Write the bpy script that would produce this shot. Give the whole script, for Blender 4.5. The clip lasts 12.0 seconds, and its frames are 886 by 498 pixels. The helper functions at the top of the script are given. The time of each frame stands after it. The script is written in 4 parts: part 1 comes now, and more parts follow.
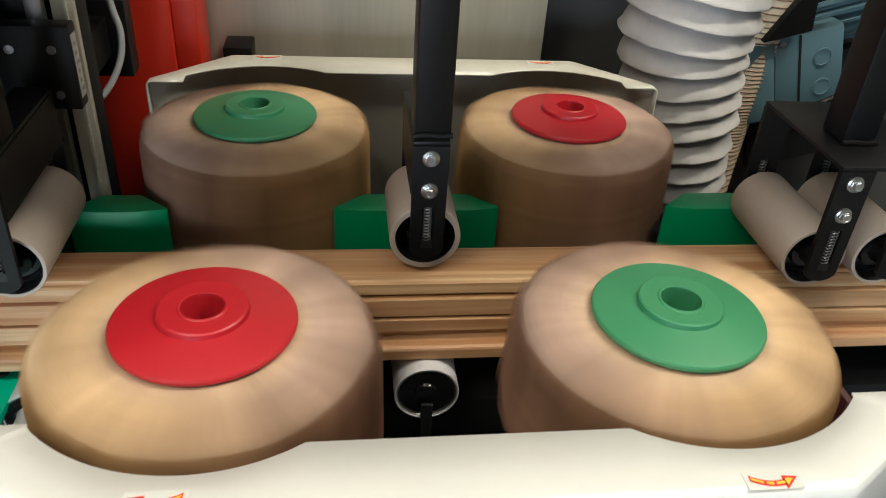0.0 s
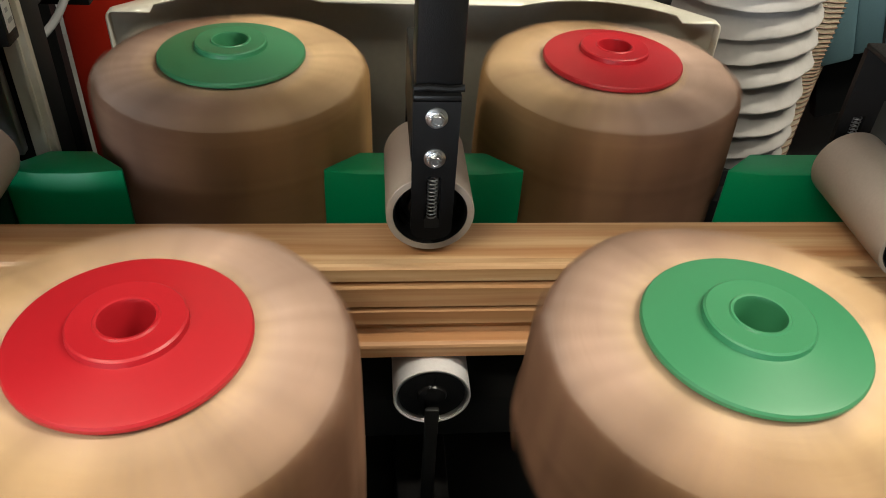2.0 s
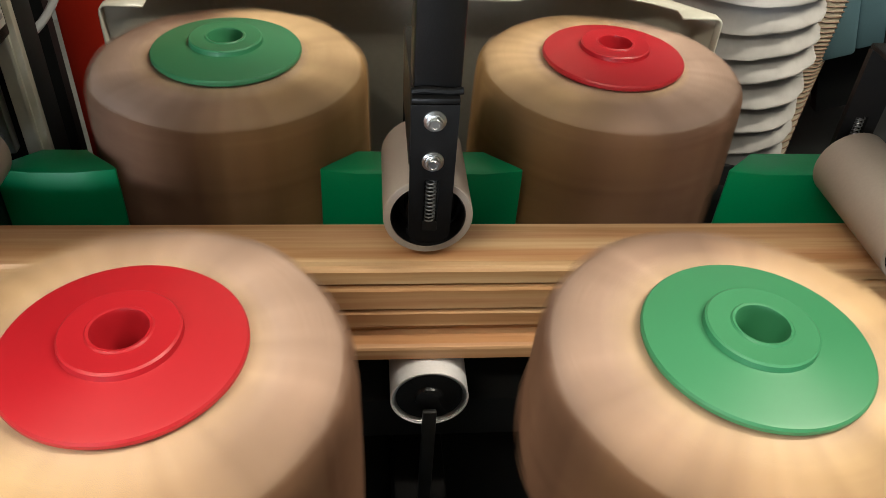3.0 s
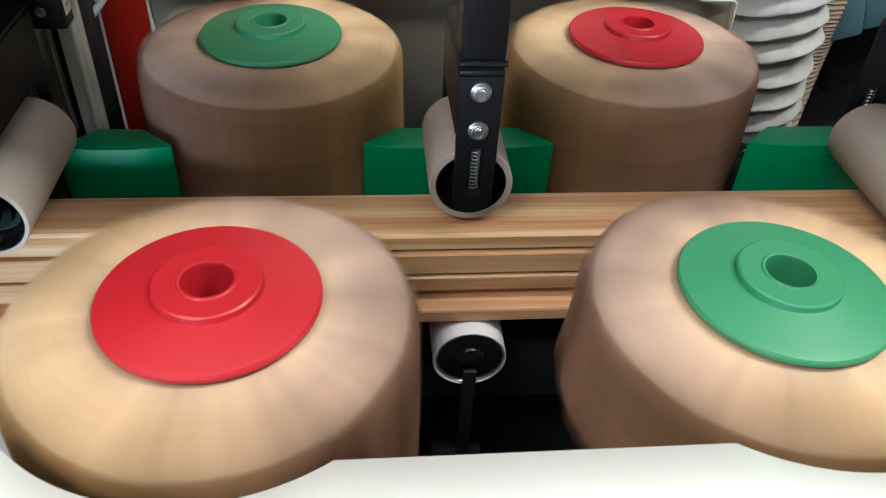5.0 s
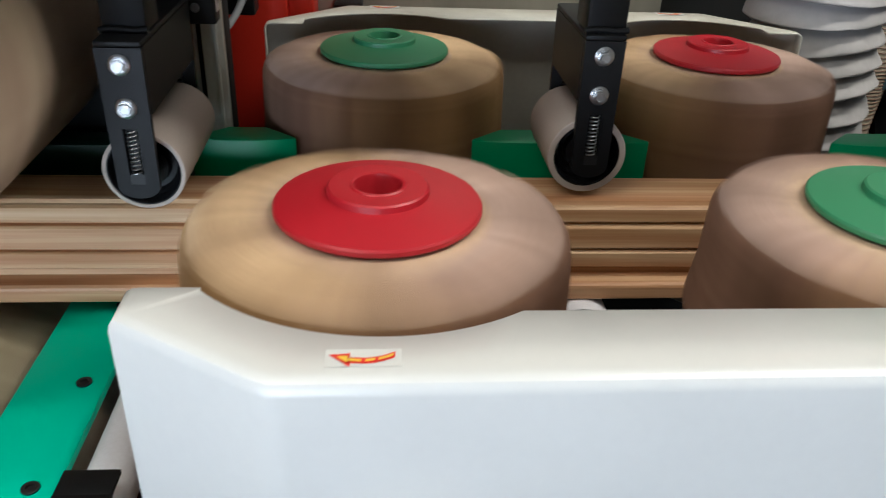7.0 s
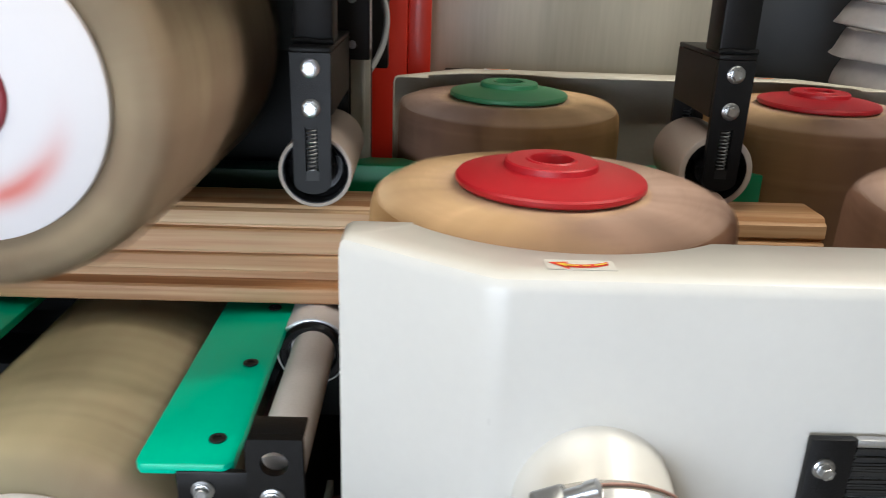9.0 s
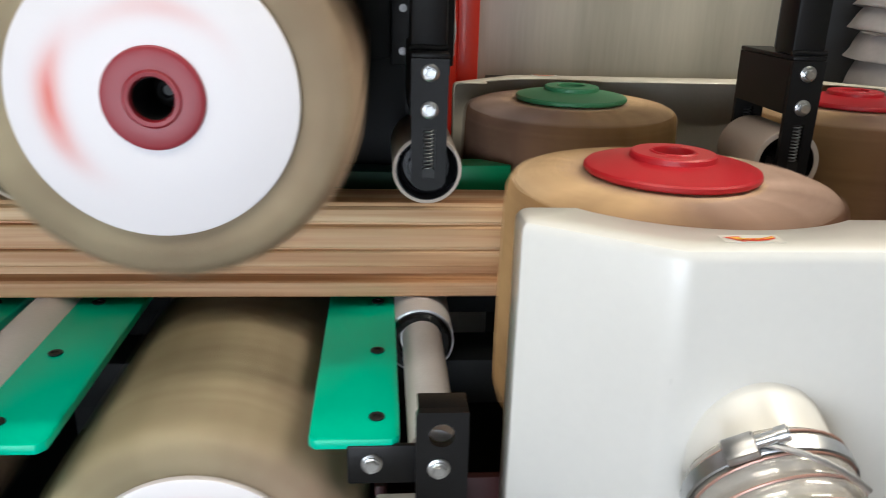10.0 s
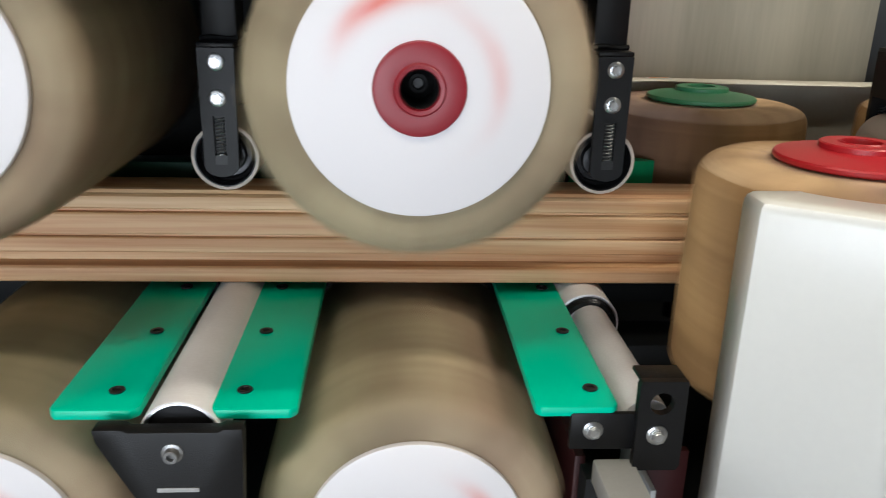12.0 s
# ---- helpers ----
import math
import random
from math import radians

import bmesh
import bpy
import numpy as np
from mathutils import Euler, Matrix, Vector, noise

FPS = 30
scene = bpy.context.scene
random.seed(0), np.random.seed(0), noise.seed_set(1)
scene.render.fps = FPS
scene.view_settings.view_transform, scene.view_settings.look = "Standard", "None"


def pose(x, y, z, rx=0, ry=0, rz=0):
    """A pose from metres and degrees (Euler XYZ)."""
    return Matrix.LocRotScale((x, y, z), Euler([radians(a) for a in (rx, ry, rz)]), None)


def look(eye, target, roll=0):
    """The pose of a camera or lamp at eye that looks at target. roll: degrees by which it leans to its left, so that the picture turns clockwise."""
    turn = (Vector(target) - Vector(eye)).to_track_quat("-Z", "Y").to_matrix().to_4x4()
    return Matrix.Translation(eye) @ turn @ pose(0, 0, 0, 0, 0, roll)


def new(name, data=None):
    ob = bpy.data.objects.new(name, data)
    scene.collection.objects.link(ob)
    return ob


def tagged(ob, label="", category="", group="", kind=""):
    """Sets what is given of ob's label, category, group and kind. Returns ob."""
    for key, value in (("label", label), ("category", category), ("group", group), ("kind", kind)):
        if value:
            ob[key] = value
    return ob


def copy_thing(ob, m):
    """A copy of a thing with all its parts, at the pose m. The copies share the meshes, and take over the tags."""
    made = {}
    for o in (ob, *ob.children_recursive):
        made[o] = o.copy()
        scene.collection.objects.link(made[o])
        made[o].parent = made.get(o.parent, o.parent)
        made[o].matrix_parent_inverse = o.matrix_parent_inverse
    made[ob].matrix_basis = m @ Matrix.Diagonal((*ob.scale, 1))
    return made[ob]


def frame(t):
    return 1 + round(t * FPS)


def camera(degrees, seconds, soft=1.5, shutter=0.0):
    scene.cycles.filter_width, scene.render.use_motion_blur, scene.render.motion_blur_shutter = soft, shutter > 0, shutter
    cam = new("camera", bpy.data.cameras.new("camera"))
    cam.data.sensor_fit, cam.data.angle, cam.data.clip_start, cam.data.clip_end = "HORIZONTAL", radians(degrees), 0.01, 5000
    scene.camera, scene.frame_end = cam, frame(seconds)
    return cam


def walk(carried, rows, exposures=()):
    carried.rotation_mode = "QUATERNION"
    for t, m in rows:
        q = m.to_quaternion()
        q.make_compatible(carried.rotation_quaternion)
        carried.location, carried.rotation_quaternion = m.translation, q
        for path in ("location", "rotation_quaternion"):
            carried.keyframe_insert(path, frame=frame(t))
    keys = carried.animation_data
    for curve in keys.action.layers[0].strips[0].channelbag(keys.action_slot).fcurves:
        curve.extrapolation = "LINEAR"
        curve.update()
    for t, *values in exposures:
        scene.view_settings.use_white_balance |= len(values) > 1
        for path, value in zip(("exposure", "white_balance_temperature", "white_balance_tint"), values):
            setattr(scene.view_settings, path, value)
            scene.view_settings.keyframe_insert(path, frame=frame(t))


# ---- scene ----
cam = camera(58.6, 12.0, 0.8, 0.5)
METRES, EYE, TILT, LEAN, TURN = 1.0, 1.5, -33.0, -3.4, -6.5
ROWS = [
    (0.0, 0.0, 0.0, 0.0, -0.0, -0.0, 0.0),
    (0.5, 0.0078, 0.0447, 0.022, 0.04, -0.66, -0.11),
    (1.0, 0.0154, 0.0974, 0.0318, 0.83, -2.54, -0.52),
    (1.5, 0.0181, 0.1354, 0.0383, 1.98, -4.29, -0.63),
    (2.0, 0.0165, 0.168, 0.0418, 2.11, -5.01, -0.82),
    (2.5, 0.0162, 0.1812, 0.0526, 1.91, -5.68, -0.95),
    (4.5, -0.0072, 0.1437, 0.0519, 1.92, -6.38, -0.66),
    (5.0, -0.0216, 0.1264, 0.0328, 1.84, -6.33, -0.26),
    (5.5, -0.0388, 0.1041, 0.0078, 1.46, -5.68, 0.05),
    (6.0, -0.065, 0.0916, -0.0309, 1.68, -3.14, 0.8),
    (6.5, -0.0889, 0.0867, -0.0729, 1.7, 0.31, 0.48),
    (7.0, -0.1219, 0.0813, -0.1308, 2.74, 3.8, -0.32),
    (9.0, -0.2194, 0.044, -0.2594, 5.42, 12.96, -1.79),
    (9.5, -0.2827, 0.0129, -0.2732, 4.33, 13.08, -0.32),
    (10.0, -0.3654, -0.0139, -0.293, 2.91, 13.82, 0.29),
    (10.5, -0.4283, -0.0429, -0.3108, 2.64, 14.26, 0.67),
    (11.0, -0.4776, -0.0547, -0.3183, 2.49, 14.33, 0.76),
    (11.5, -0.5067, -0.0619, -0.3218, 2.87, 14.4, 0.41),
    (12.0, -0.5435, -0.0678, -0.3286, 3.56, 14.51, -0.12),
]
walk(cam, [(t, pose(0, 0, EYE, TILT, LEAN, TURN) @ pose(METRES * x, METRES * y, METRES * z, 90 + pitch, roll, yaw)) for t, x, y, z, yaw, pitch, roll in ROWS],
     [(0.0, 0.25, 5750, 5), (1.0, 0.37, 5950, 5), (2.5, 0.53, 6000, 5), (4.5, 0.60, 5450, 5), (5.0, 0.62, 5150, 5), (5.5, 0.40, 4950, 6), (7.0, 0.04, 5350, 8), (9.5, 0.08, 5850, 9), (12.0, -0.01, 5950, 8)])

# ---- light ----
world = bpy.data.worlds.new("world")
world.use_nodes = True
scene.world = world
world.node_tree.nodes["Background"].inputs[0].default_value = (0.55, 0.6, 0.7, 1)
world.node_tree.nodes["Background"].inputs[1].default_value = 0.15


def area(name, place, target, sx, sy, power, colour):
    data = bpy.data.lights.new(name, "AREA")
    data.shape, data.size, data.size_y, data.energy, data.color = "RECTANGLE", sx, sy, power, colour
    ob = new(name, data)
    ob.matrix_world = look(place, target)
    return ob


# Four ceiling tubes over the machine and the daylight of a wide gate in the south wall
TUBES = ((1.5, 0.45, 54), (-0.9, 0.40, 9), (0.9, -0.5, 4), (-1.3, -0.8, 33))
for tx, ty, power in TUBES:
    area("tube_light", (tx, ty, 3.17), (tx, ty, 0), 1.5, 0.16, power, (1.0, 0.86, 0.66))
area("gate_daylight", (-1.8, -3.42, 0.90), (-1.8, 0, 0.90), 2.9, 1.4, 86, (0.96, 0.98, 1.0))


# ---- materials ----
def mat(name, col, rough=0.5, metal=0.0, var=0.12, scale=40.0, bump=0.1, bscale=400.0, stretch=(1, 1, 1), coat=0.0, dirt=None, each=0.0, spec=0.5):
    """A principled surface with broad blotches, fine grain and relief; dirt: a second colour in patches."""
    m = bpy.data.materials.new(name)
    m.use_nodes = True
    nt = m.node_tree
    N, L = nt.nodes, nt.links
    b = N["Principled BSDF"]
    b.inputs["Metallic"].default_value = metal
    b.inputs["Specular IOR Level"].default_value = spec
    b.inputs["Coat Weight"].default_value = coat
    b.inputs["Coat Roughness"].default_value = 0.15
    tc = N.new("ShaderNodeTexCoord")
    mp = N.new("ShaderNodeMapping")
    mp.inputs["Scale"].default_value = stretch
    L.new(tc.outputs["Object"], mp.inputs[0])
    big = N.new("ShaderNodeTexNoise")
    big.inputs["Scale"].default_value, big.inputs["Detail"].default_value = scale * 0.15, 3
    fine = N.new("ShaderNodeTexNoise")
    fine.inputs["Scale"].default_value, fine.inputs["Detail"].default_value = bscale, 4
    for n in (big, fine):
        L.new(mp.outputs[0], n.inputs["Vector"])
    add = N.new("ShaderNodeMath")
    add.operation = "MULTIPLY_ADD"
    L.new(big.outputs[0], add.inputs[0])
    add.inputs[1].default_value = 0.7
    sc = N.new("ShaderNodeMath")
    sc.operation = "MULTIPLY"
    sc.inputs[1].default_value = 0.3
    L.new(fine.outputs[0], sc.inputs[0])
    L.new(sc.outputs[0], add.inputs[2])
    ramp = N.new("ShaderNodeValToRGB")
    e = ramp.color_ramp.elements
    e[0].position, e[1].position = 0.3, 0.7
    e[0].color = (*[c * (1 - var) for c in (dirt or col)], 1)
    e[1].color = (*[min(1, c * (1 + var)) for c in col], 1)
    L.new(add.outputs[0], ramp.inputs[0])
    out = ramp.outputs[0]
    if each:
        info = N.new("ShaderNodeObjectInfo")
        hsv = N.new("ShaderNodeHueSaturation")
        rng = N.new("ShaderNodeMapRange")
        rng.inputs[3].default_value, rng.inputs[4].default_value = 1 - each, 1 + each
        L.new(info.outputs["Random"], rng.inputs[0])
        L.new(rng.outputs[0], hsv.inputs["Value"])
        L.new(out, hsv.inputs["Color"])
        out = hsv.outputs[0]
    L.new(out, b.inputs["Base Color"])
    rr = N.new("ShaderNodeMapRange")
    rr.inputs[3].default_value, rr.inputs[4].default_value = max(0.03, rough - 0.1), min(1, rough + 0.1)
    L.new(big.outputs[0], rr.inputs[0])
    L.new(rr.outputs[0], b.inputs["Roughness"])
    if bump:
        bp = N.new("ShaderNodeBump")
        bp.inputs["Strength"].default_value, bp.inputs["Distance"].default_value = bump, 0.001
        L.new(fine.outputs[0], bp.inputs["Height"])
        L.new(bp.outputs[0], b.inputs["Normal"])
    return m


def bristle(name, col, dark, axis):
    """Fibre with worn rings round the given axis and a fine grain."""
    m = mat(name, col, 0.8, var=0.16, scale=90, bump=0.6, bscale=380, dirt=dark)
    N, L = m.node_tree.nodes, m.node_tree.links
    tc = N.new("ShaderNodeTexCoord")
    sep = N.new("ShaderNodeSeparateXYZ")
    L.new(tc.outputs["Object"], sep.inputs[0])
    flat = N.new("ShaderNodeCombineXYZ")
    L.new(sep.outputs[0], flat.inputs[0])
    L.new(sep.outputs["Y" if axis == "z" else "Z"], flat.inputs[1])
    at = N.new("ShaderNodeCombineXYZ")
    L.new(sep.outputs["Z" if axis == "z" else "Y"], at.inputs[1])
    ns = N.new("ShaderNodeTexNoise")
    ns.inputs["Scale"].default_value, ns.inputs["Detail"].default_value, ns.inputs["Roughness"].default_value = 70, 4, 0.6
    L.new(at.outputs[0], ns.inputs["Vector"])
    rp = N.new("ShaderNodeValToRGB")
    e = rp.color_ramp.elements
    e[0].position, e[1].position = 0.32, 0.66
    e[0].color, e[1].color = (0.84, 0.81, 0.79, 1), (1.05, 1.04, 1.03, 1)
    L.new(ns.outputs[0], rp.inputs[0])
    nrm = N.new("ShaderNodeVectorMath")
    nrm.operation = "NORMALIZE"
    L.new(flat.outputs[0], nrm.inputs[0])
    st = N.new("ShaderNodeTexNoise")
    st.inputs["Scale"].default_value, st.inputs["Detail"].default_value = 11, 4
    L.new(nrm.outputs[0], st.inputs["Vector"])
    rs = N.new("ShaderNodeValToRGB")
    e = rs.color_ramp.elements
    e[0].position, e[1].position = 0.36, 0.62
    e[0].color, e[1].color = (0.68, 0.63, 0.60, 1), (1.15, 1.13, 1.10, 1)
    L.new(st.outputs[0], rs.inputs[0])
    both = N.new("ShaderNodeMix")
    both.data_type, both.blend_type = "RGBA", "MULTIPLY"
    both.inputs[0].default_value = 1
    L.new(rp.outputs[0], both.inputs[6])
    L.new(rs.outputs[0], both.inputs[7])
    mix = N.new("ShaderNodeMix")
    mix.data_type, mix.blend_type = "RGBA", "MULTIPLY"
    mix.inputs[0].default_value = 1
    b = N["Principled BSDF"]
    L.new(b.inputs["Base Color"].links[0].from_socket, mix.inputs[6])
    L.new(both.outputs[2], mix.inputs[7])
    L.new(mix.outputs[2], b.inputs["Base Color"])
    return m


M_TAN = bristle("tan_bristle", (0.70, 0.52, 0.31), (0.57, 0.40, 0.22), "z")
M_ROSE = bristle("rose_grey_cloth", (0.50, 0.375, 0.315), (0.41, 0.295, 0.24), "z")
# Darker tan and rose for the brush sides: their shade is in the colour
M_TAN_SHADE = bristle("shaded_bristle_tips", (0.44, 0.275, 0.115), (0.34, 0.20, 0.08), "z")
M_ROSE_SHADE = bristle("shaded_cloth_edge", (0.30, 0.175, 0.115), (0.225, 0.125, 0.08), "z")
M_OLIVE = bristle("olive_bristle", (0.53, 0.52, 0.36), (0.43, 0.41, 0.28), "y")
M_UMBER = bristle("umber_cloth", (0.45, 0.38, 0.28), (0.38, 0.26, 0.20), "y")
M_RED = mat("red_plastic", (0.43, 0.010, 0.018), 0.42, var=0.08, bump=0.05)
M_GREEN = mat("green_plastic", (0.048, 0.225, 0.098), 0.45, var=0.08, bump=0.05)
M_MAROON = mat("maroon_plastic", (0.24, 0.010, 0.020), 0.42, var=0.08, bump=0.05)
M_BLOCK = mat("green_polyethylene", (0.008, 0.29, 0.11), 0.38, var=0.1, bump=0.08, scale=60)
M_STRIP = mat("turquoise_polyethylene", (0.0, 0.54, 0.34), 0.42, var=0.06, bump=0.06, scale=60)
M_BLACK = mat("black_powder_coat", (0.0055, 0.0055, 0.006), 0.42, spec=0.25, var=0.2, bump=0.25, bscale=900)
M_DARK = mat("dark_machine_paint", (0.012, 0.013, 0.014), 0.6, spec=0.25, var=0.25, bump=0.1)
M_SCREW = mat("blackened_screw_steel", (0.008, 0.008, 0.008), 0.5, bump=0.05)
M_ZINC = mat("zinc_plated_steel", (0.50, 0.51, 0.52), 0.3, metal=1.0, var=0.12, bump=0.1, scale=300)
M_STEEL = mat("brushed_steel", (0.55, 0.55, 0.55), 0.35, metal=1.0, var=0.15, bump=0.15, stretch=(1, 1, 0.1))
M_BAR = mat("grey_painted_bar", (0.42, 0.42, 0.41), 0.45, var=0.08, bump=0.1)
M_DKSTEEL = mat("dark_spring_steel", (0.26, 0.26, 0.26), 0.35, metal=0.85, bump=0.05)
M_DKGREEN = mat("dark_green_plastic", (0.004, 0.06, 0.03), 0.45, var=0.1, bump=0.08)
M_CAP = mat("glossy_black_steel", (0.03, 0.03, 0.032), 0.28, metal=0.7, bump=0.05)
M_COVER = mat("white_enamel_sheet", (0.72, 0.715, 0.68), 0.32, var=0.03, bump=0.03, bscale=120, coat=0.3)
M_HOOD = mat("cream_enamel_sheet", (0.58, 0.56, 0.47), 0.36, var=0.05, bump=0.03, bscale=120, coat=0.3, dirt=(0.53, 0.50, 0.42))
M_ROLL = mat("grey_beige_rubber", (0.47, 0.40, 0.345), 0.55, var=0.1, bump=0.12, scale=50)
M_WHITEROLL = mat("white_rubber_sleeve", (0.80, 0.79, 0.82), 0.5, var=0.05, bump=0.1, scale=60, dirt=(0.71, 0.69, 0.71))
M_BEIGE = mat("beige_sheet_panel", (0.47, 0.445, 0.36), 0.4, var=0.08, scale=90, bump=0.04, bscale=100, stretch=(1, 1, 0.08), dirt=(0.39, 0.365, 0.29))
M_GREYPANEL = mat("grey_sheet_panel", (0.10, 0.103, 0.105), 0.45, var=0.12, bump=0.05)
M_REDCOL = mat("red_enamel", (0.62, 0.03, 0.012), 0.4, var=0.08, bump=0.05, coat=0.2)
M_FABRIC = mat("grey_coated_fabric", (0.46, 0.44, 0.43), 0.55, var=0.12, bump=0.5, bscale=90, scale=120)
M_PLASTIC = mat("yellowish_clear_plastic", (0.64, 0.55, 0.41), 0.3, var=0.15, bump=0.1)
M_CLEAR = mat("clear_hose_plastic", (0.74, 0.71, 0.66), 0.05, var=0.06, bump=0.05, coat=0.6)
M_CLEAR.node_tree.nodes["Principled BSDF"].inputs["Transmission Weight"].default_value = 0.6
M_PINKWIRE = mat("coppered_wire", (0.46, 0.27, 0.22), 0.35, metal=0.4, bump=0)
M_WIRE = mat("copper_coloured_wire", (0.20, 0.12, 0.075), 0.55, metal=0.0, bump=0)
M_MOTOR = mat("blue_grey_casting", (0.09, 0.16, 0.19), 0.45, var=0.12, bump=0.2)
M_CABLE = mat("grey_cable_sheath", (0.36, 0.37, 0.38), 0.5, var=0.05, bump=0)
M_NAVY = mat("navy_blue_paint", (0.012, 0.022, 0.11), 0.45, var=0.1)
M_STICK = mat("clear_sticker_film", (0.68, 0.675, 0.64), 0.35, var=0.03, bump=0)
M_STRED = mat("red_print", (0.70, 0.03, 0.02), 0.4, var=0.03, bump=0)
M_STYEL = mat("yellow_print", (0.85, 0.55, 0.05), 0.4, var=0.03, bump=0)
M_INK = mat("grey_print", (0.35, 0.35, 0.35), 0.5, var=0.03, bump=0)
M_CONCRETE = mat("workshop_concrete", (0.30, 0.29, 0.27), 0.7, var=0.2, bump=0.3, scale=6, bscale=60)
M_PLASTER = mat("workshop_plaster", (0.33, 0.32, 0.30), 0.8, var=0.08, bump=0.2, scale=6, bscale=80)
M_GUM = mat("dark_brush_hair", (0.012, 0.012, 0.012), 0.6, var=0.4, bump=0.6, bscale=500, stretch=(1, 0.1, 0.1))


def glow(name, col, strength):
    m = bpy.data.materials.new(name)
    m.use_nodes = True
    b = m.node_tree.nodes["Principled BSDF"]
    b.inputs["Base Color"].default_value = (0.8, 0.8, 0.8, 1)
    b.inputs["Emission Color"].default_value = (*col, 1)
    b.inputs["Emission Strength"].default_value = strength
    return m


M_TUBE = glow("lit_tube", (1, 0.86, 0.66), 6.0)
M_SKYPANE = glow("overcast_daylight", (0.85, 0.92, 1.0), 2.2)


def wood():
    """Pine, its grain along x, with growth rings through the section."""
    m = bpy.data.materials.new("pine_wood")
    m.use_nodes = True
    N, L = m.node_tree.nodes, m.node_tree.links
    b = N["Principled BSDF"]
    tc = N.new("ShaderNodeTexCoord")
    mp = N.new("ShaderNodeMapping")
    mp.inputs["Scale"].default_value = (0.35, 14, 14)
    L.new(tc.outputs["Object"], mp.inputs[0])
    warp = N.new("ShaderNodeTexNoise")
    warp.inputs["Scale"].default_value, warp.inputs["Detail"].default_value = 3.0, 3
    L.new(mp.outputs[0], warp.inputs["Vector"])
    fine = N.new("ShaderNodeTexNoise")
    fine.inputs["Scale"].default_value, fine.inputs["Detail"].default_value = 16.0, 5
    L.new(mp.outputs[0], fine.inputs["Vector"])
    wave = N.new("ShaderNodeTexWave")
    wave.bands_direction = "DIAGONAL"
    wave.inputs["Scale"].default_value, wave.inputs["Distortion"].default_value, wave.inputs["Detail"].default_value = 1.6, 7, 3
    L.new(mp.outputs[0], wave.inputs["Vector"])
    r1 = N.new("ShaderNodeValToRGB")
    e = r1.color_ramp.elements
    e[0].color, e[1].color = (0.54, 0.325, 0.155, 1), (0.66, 0.45, 0.25, 1)
    e[0].position, e[1].position = 0.2, 0.75
    L.new(wave.outputs[0], r1.inputs[0])
    r2 = N.new("ShaderNodeValToRGB")
    e = r2.color_ramp.elements
    e[0].color, e[1].color = (0.86, 0.77, 0.70, 1), (1, 1, 1, 1)
    e[0].position, e[1].position = 0.34, 0.56
    L.new(fine.outputs[0], r2.inputs[0])
    r3 = N.new("ShaderNodeValToRGB")
    e = r3.color_ramp.elements
    e[0].color, e[1].color = (0.86, 0.72, 0.66, 1), (1, 1, 1, 1)
    e[0].position, e[1].position = 0.4, 0.6
    L.new(warp.outputs[0], r3.inputs[0])
    out = r1.outputs[0]
    for r in (r2, r3):
        mix = N.new("ShaderNodeMix")
        mix.data_type, mix.blend_type = "RGBA", "MULTIPLY"
        mix.inputs[0].default_value = 1
        L.new(out, mix.inputs[6])
        L.new(r.outputs[0], mix.inputs[7])
        out = mix.outputs[2]
    L.new(out, b.inputs["Base Color"])
    b.inputs["Roughness"].default_value = 0.5
    bp = N.new("ShaderNodeBump")
    bp.inputs["Strength"].default_value, bp.inputs["Distance"].default_value = 0.2, 0.001
    L.new(fine.outputs[0], bp.inputs["Height"])
    L.new(bp.outputs[0], b.inputs["Normal"])
    return m


M_WOOD = wood()


def smeared_white():
    """White plastic with red smears rubbed on in an arc between two radii, about the local y axis."""
    m = bpy.data.materials.new("red_smeared_white_plastic")
    m.use_nodes = True
    N, L = m.node_tree.nodes, m.node_tree.links
    b = N["Principled BSDF"]
    tc = N.new("ShaderNodeTexCoord")
    sep = N.new("ShaderNodeSeparateXYZ")
    L.new(tc.outputs["Object"], sep.inputs[0])

    def node(op, a, c=None):
        n = N.new("ShaderNodeMath")
        n.operation = op
        for i, v in enumerate((a, c)):
            if v is None:
                continue
            if isinstance(v, (int, float)):
                n.inputs[i].default_value = v
            else:
                L.new(v, n.inputs[i])
        return n.outputs[0]

    x, z = sep.outputs[0], sep.outputs[2]
    r = node("SQRT", node("ADD", node("MULTIPLY", x, x), node("MULTIPLY", z, z)))
    a = node("ARCTAN2", z, x)

    def bell(v, middle, width):
        d = node("DIVIDE", node("SUBTRACT", v, middle), width)
        return node("POWER", 2.718, node("MULTIPLY", -1.0, node("MULTIPLY", d, d)))

    n = N.new("ShaderNodeTexNoise")
    n.inputs["Scale"].default_value, n.inputs["Detail"].default_value = 60, 4
    L.new(tc.outputs["Object"], n.inputs["Vector"])
    s1 = node("MULTIPLY", bell(r, 0.073, 0.009), bell(a, 0.0, 0.5))
    s2 = node("MULTIPLY", node("MULTIPLY", bell(r, 0.064, 0.008), bell(a, -1.7, 0.7)), 0.35)
    s = node("MULTIPLY", node("ADD", s1, s2), node("MULTIPLY", n.outputs[0], 1.9))
    mix = N.new("ShaderNodeMix")
    mix.data_type, mix.clamp_factor = "RGBA", True
    L.new(s, mix.inputs[0])
    mix.inputs[6].default_value, mix.inputs[7].default_value = (0.76, 0.74, 0.765, 1), (0.68, 0.12, 0.08, 1)
    L.new(mix.outputs[2], b.inputs["Base Color"])
    b.inputs["Roughness"].default_value = 0.45
    return m


M_WHITE = smeared_white()


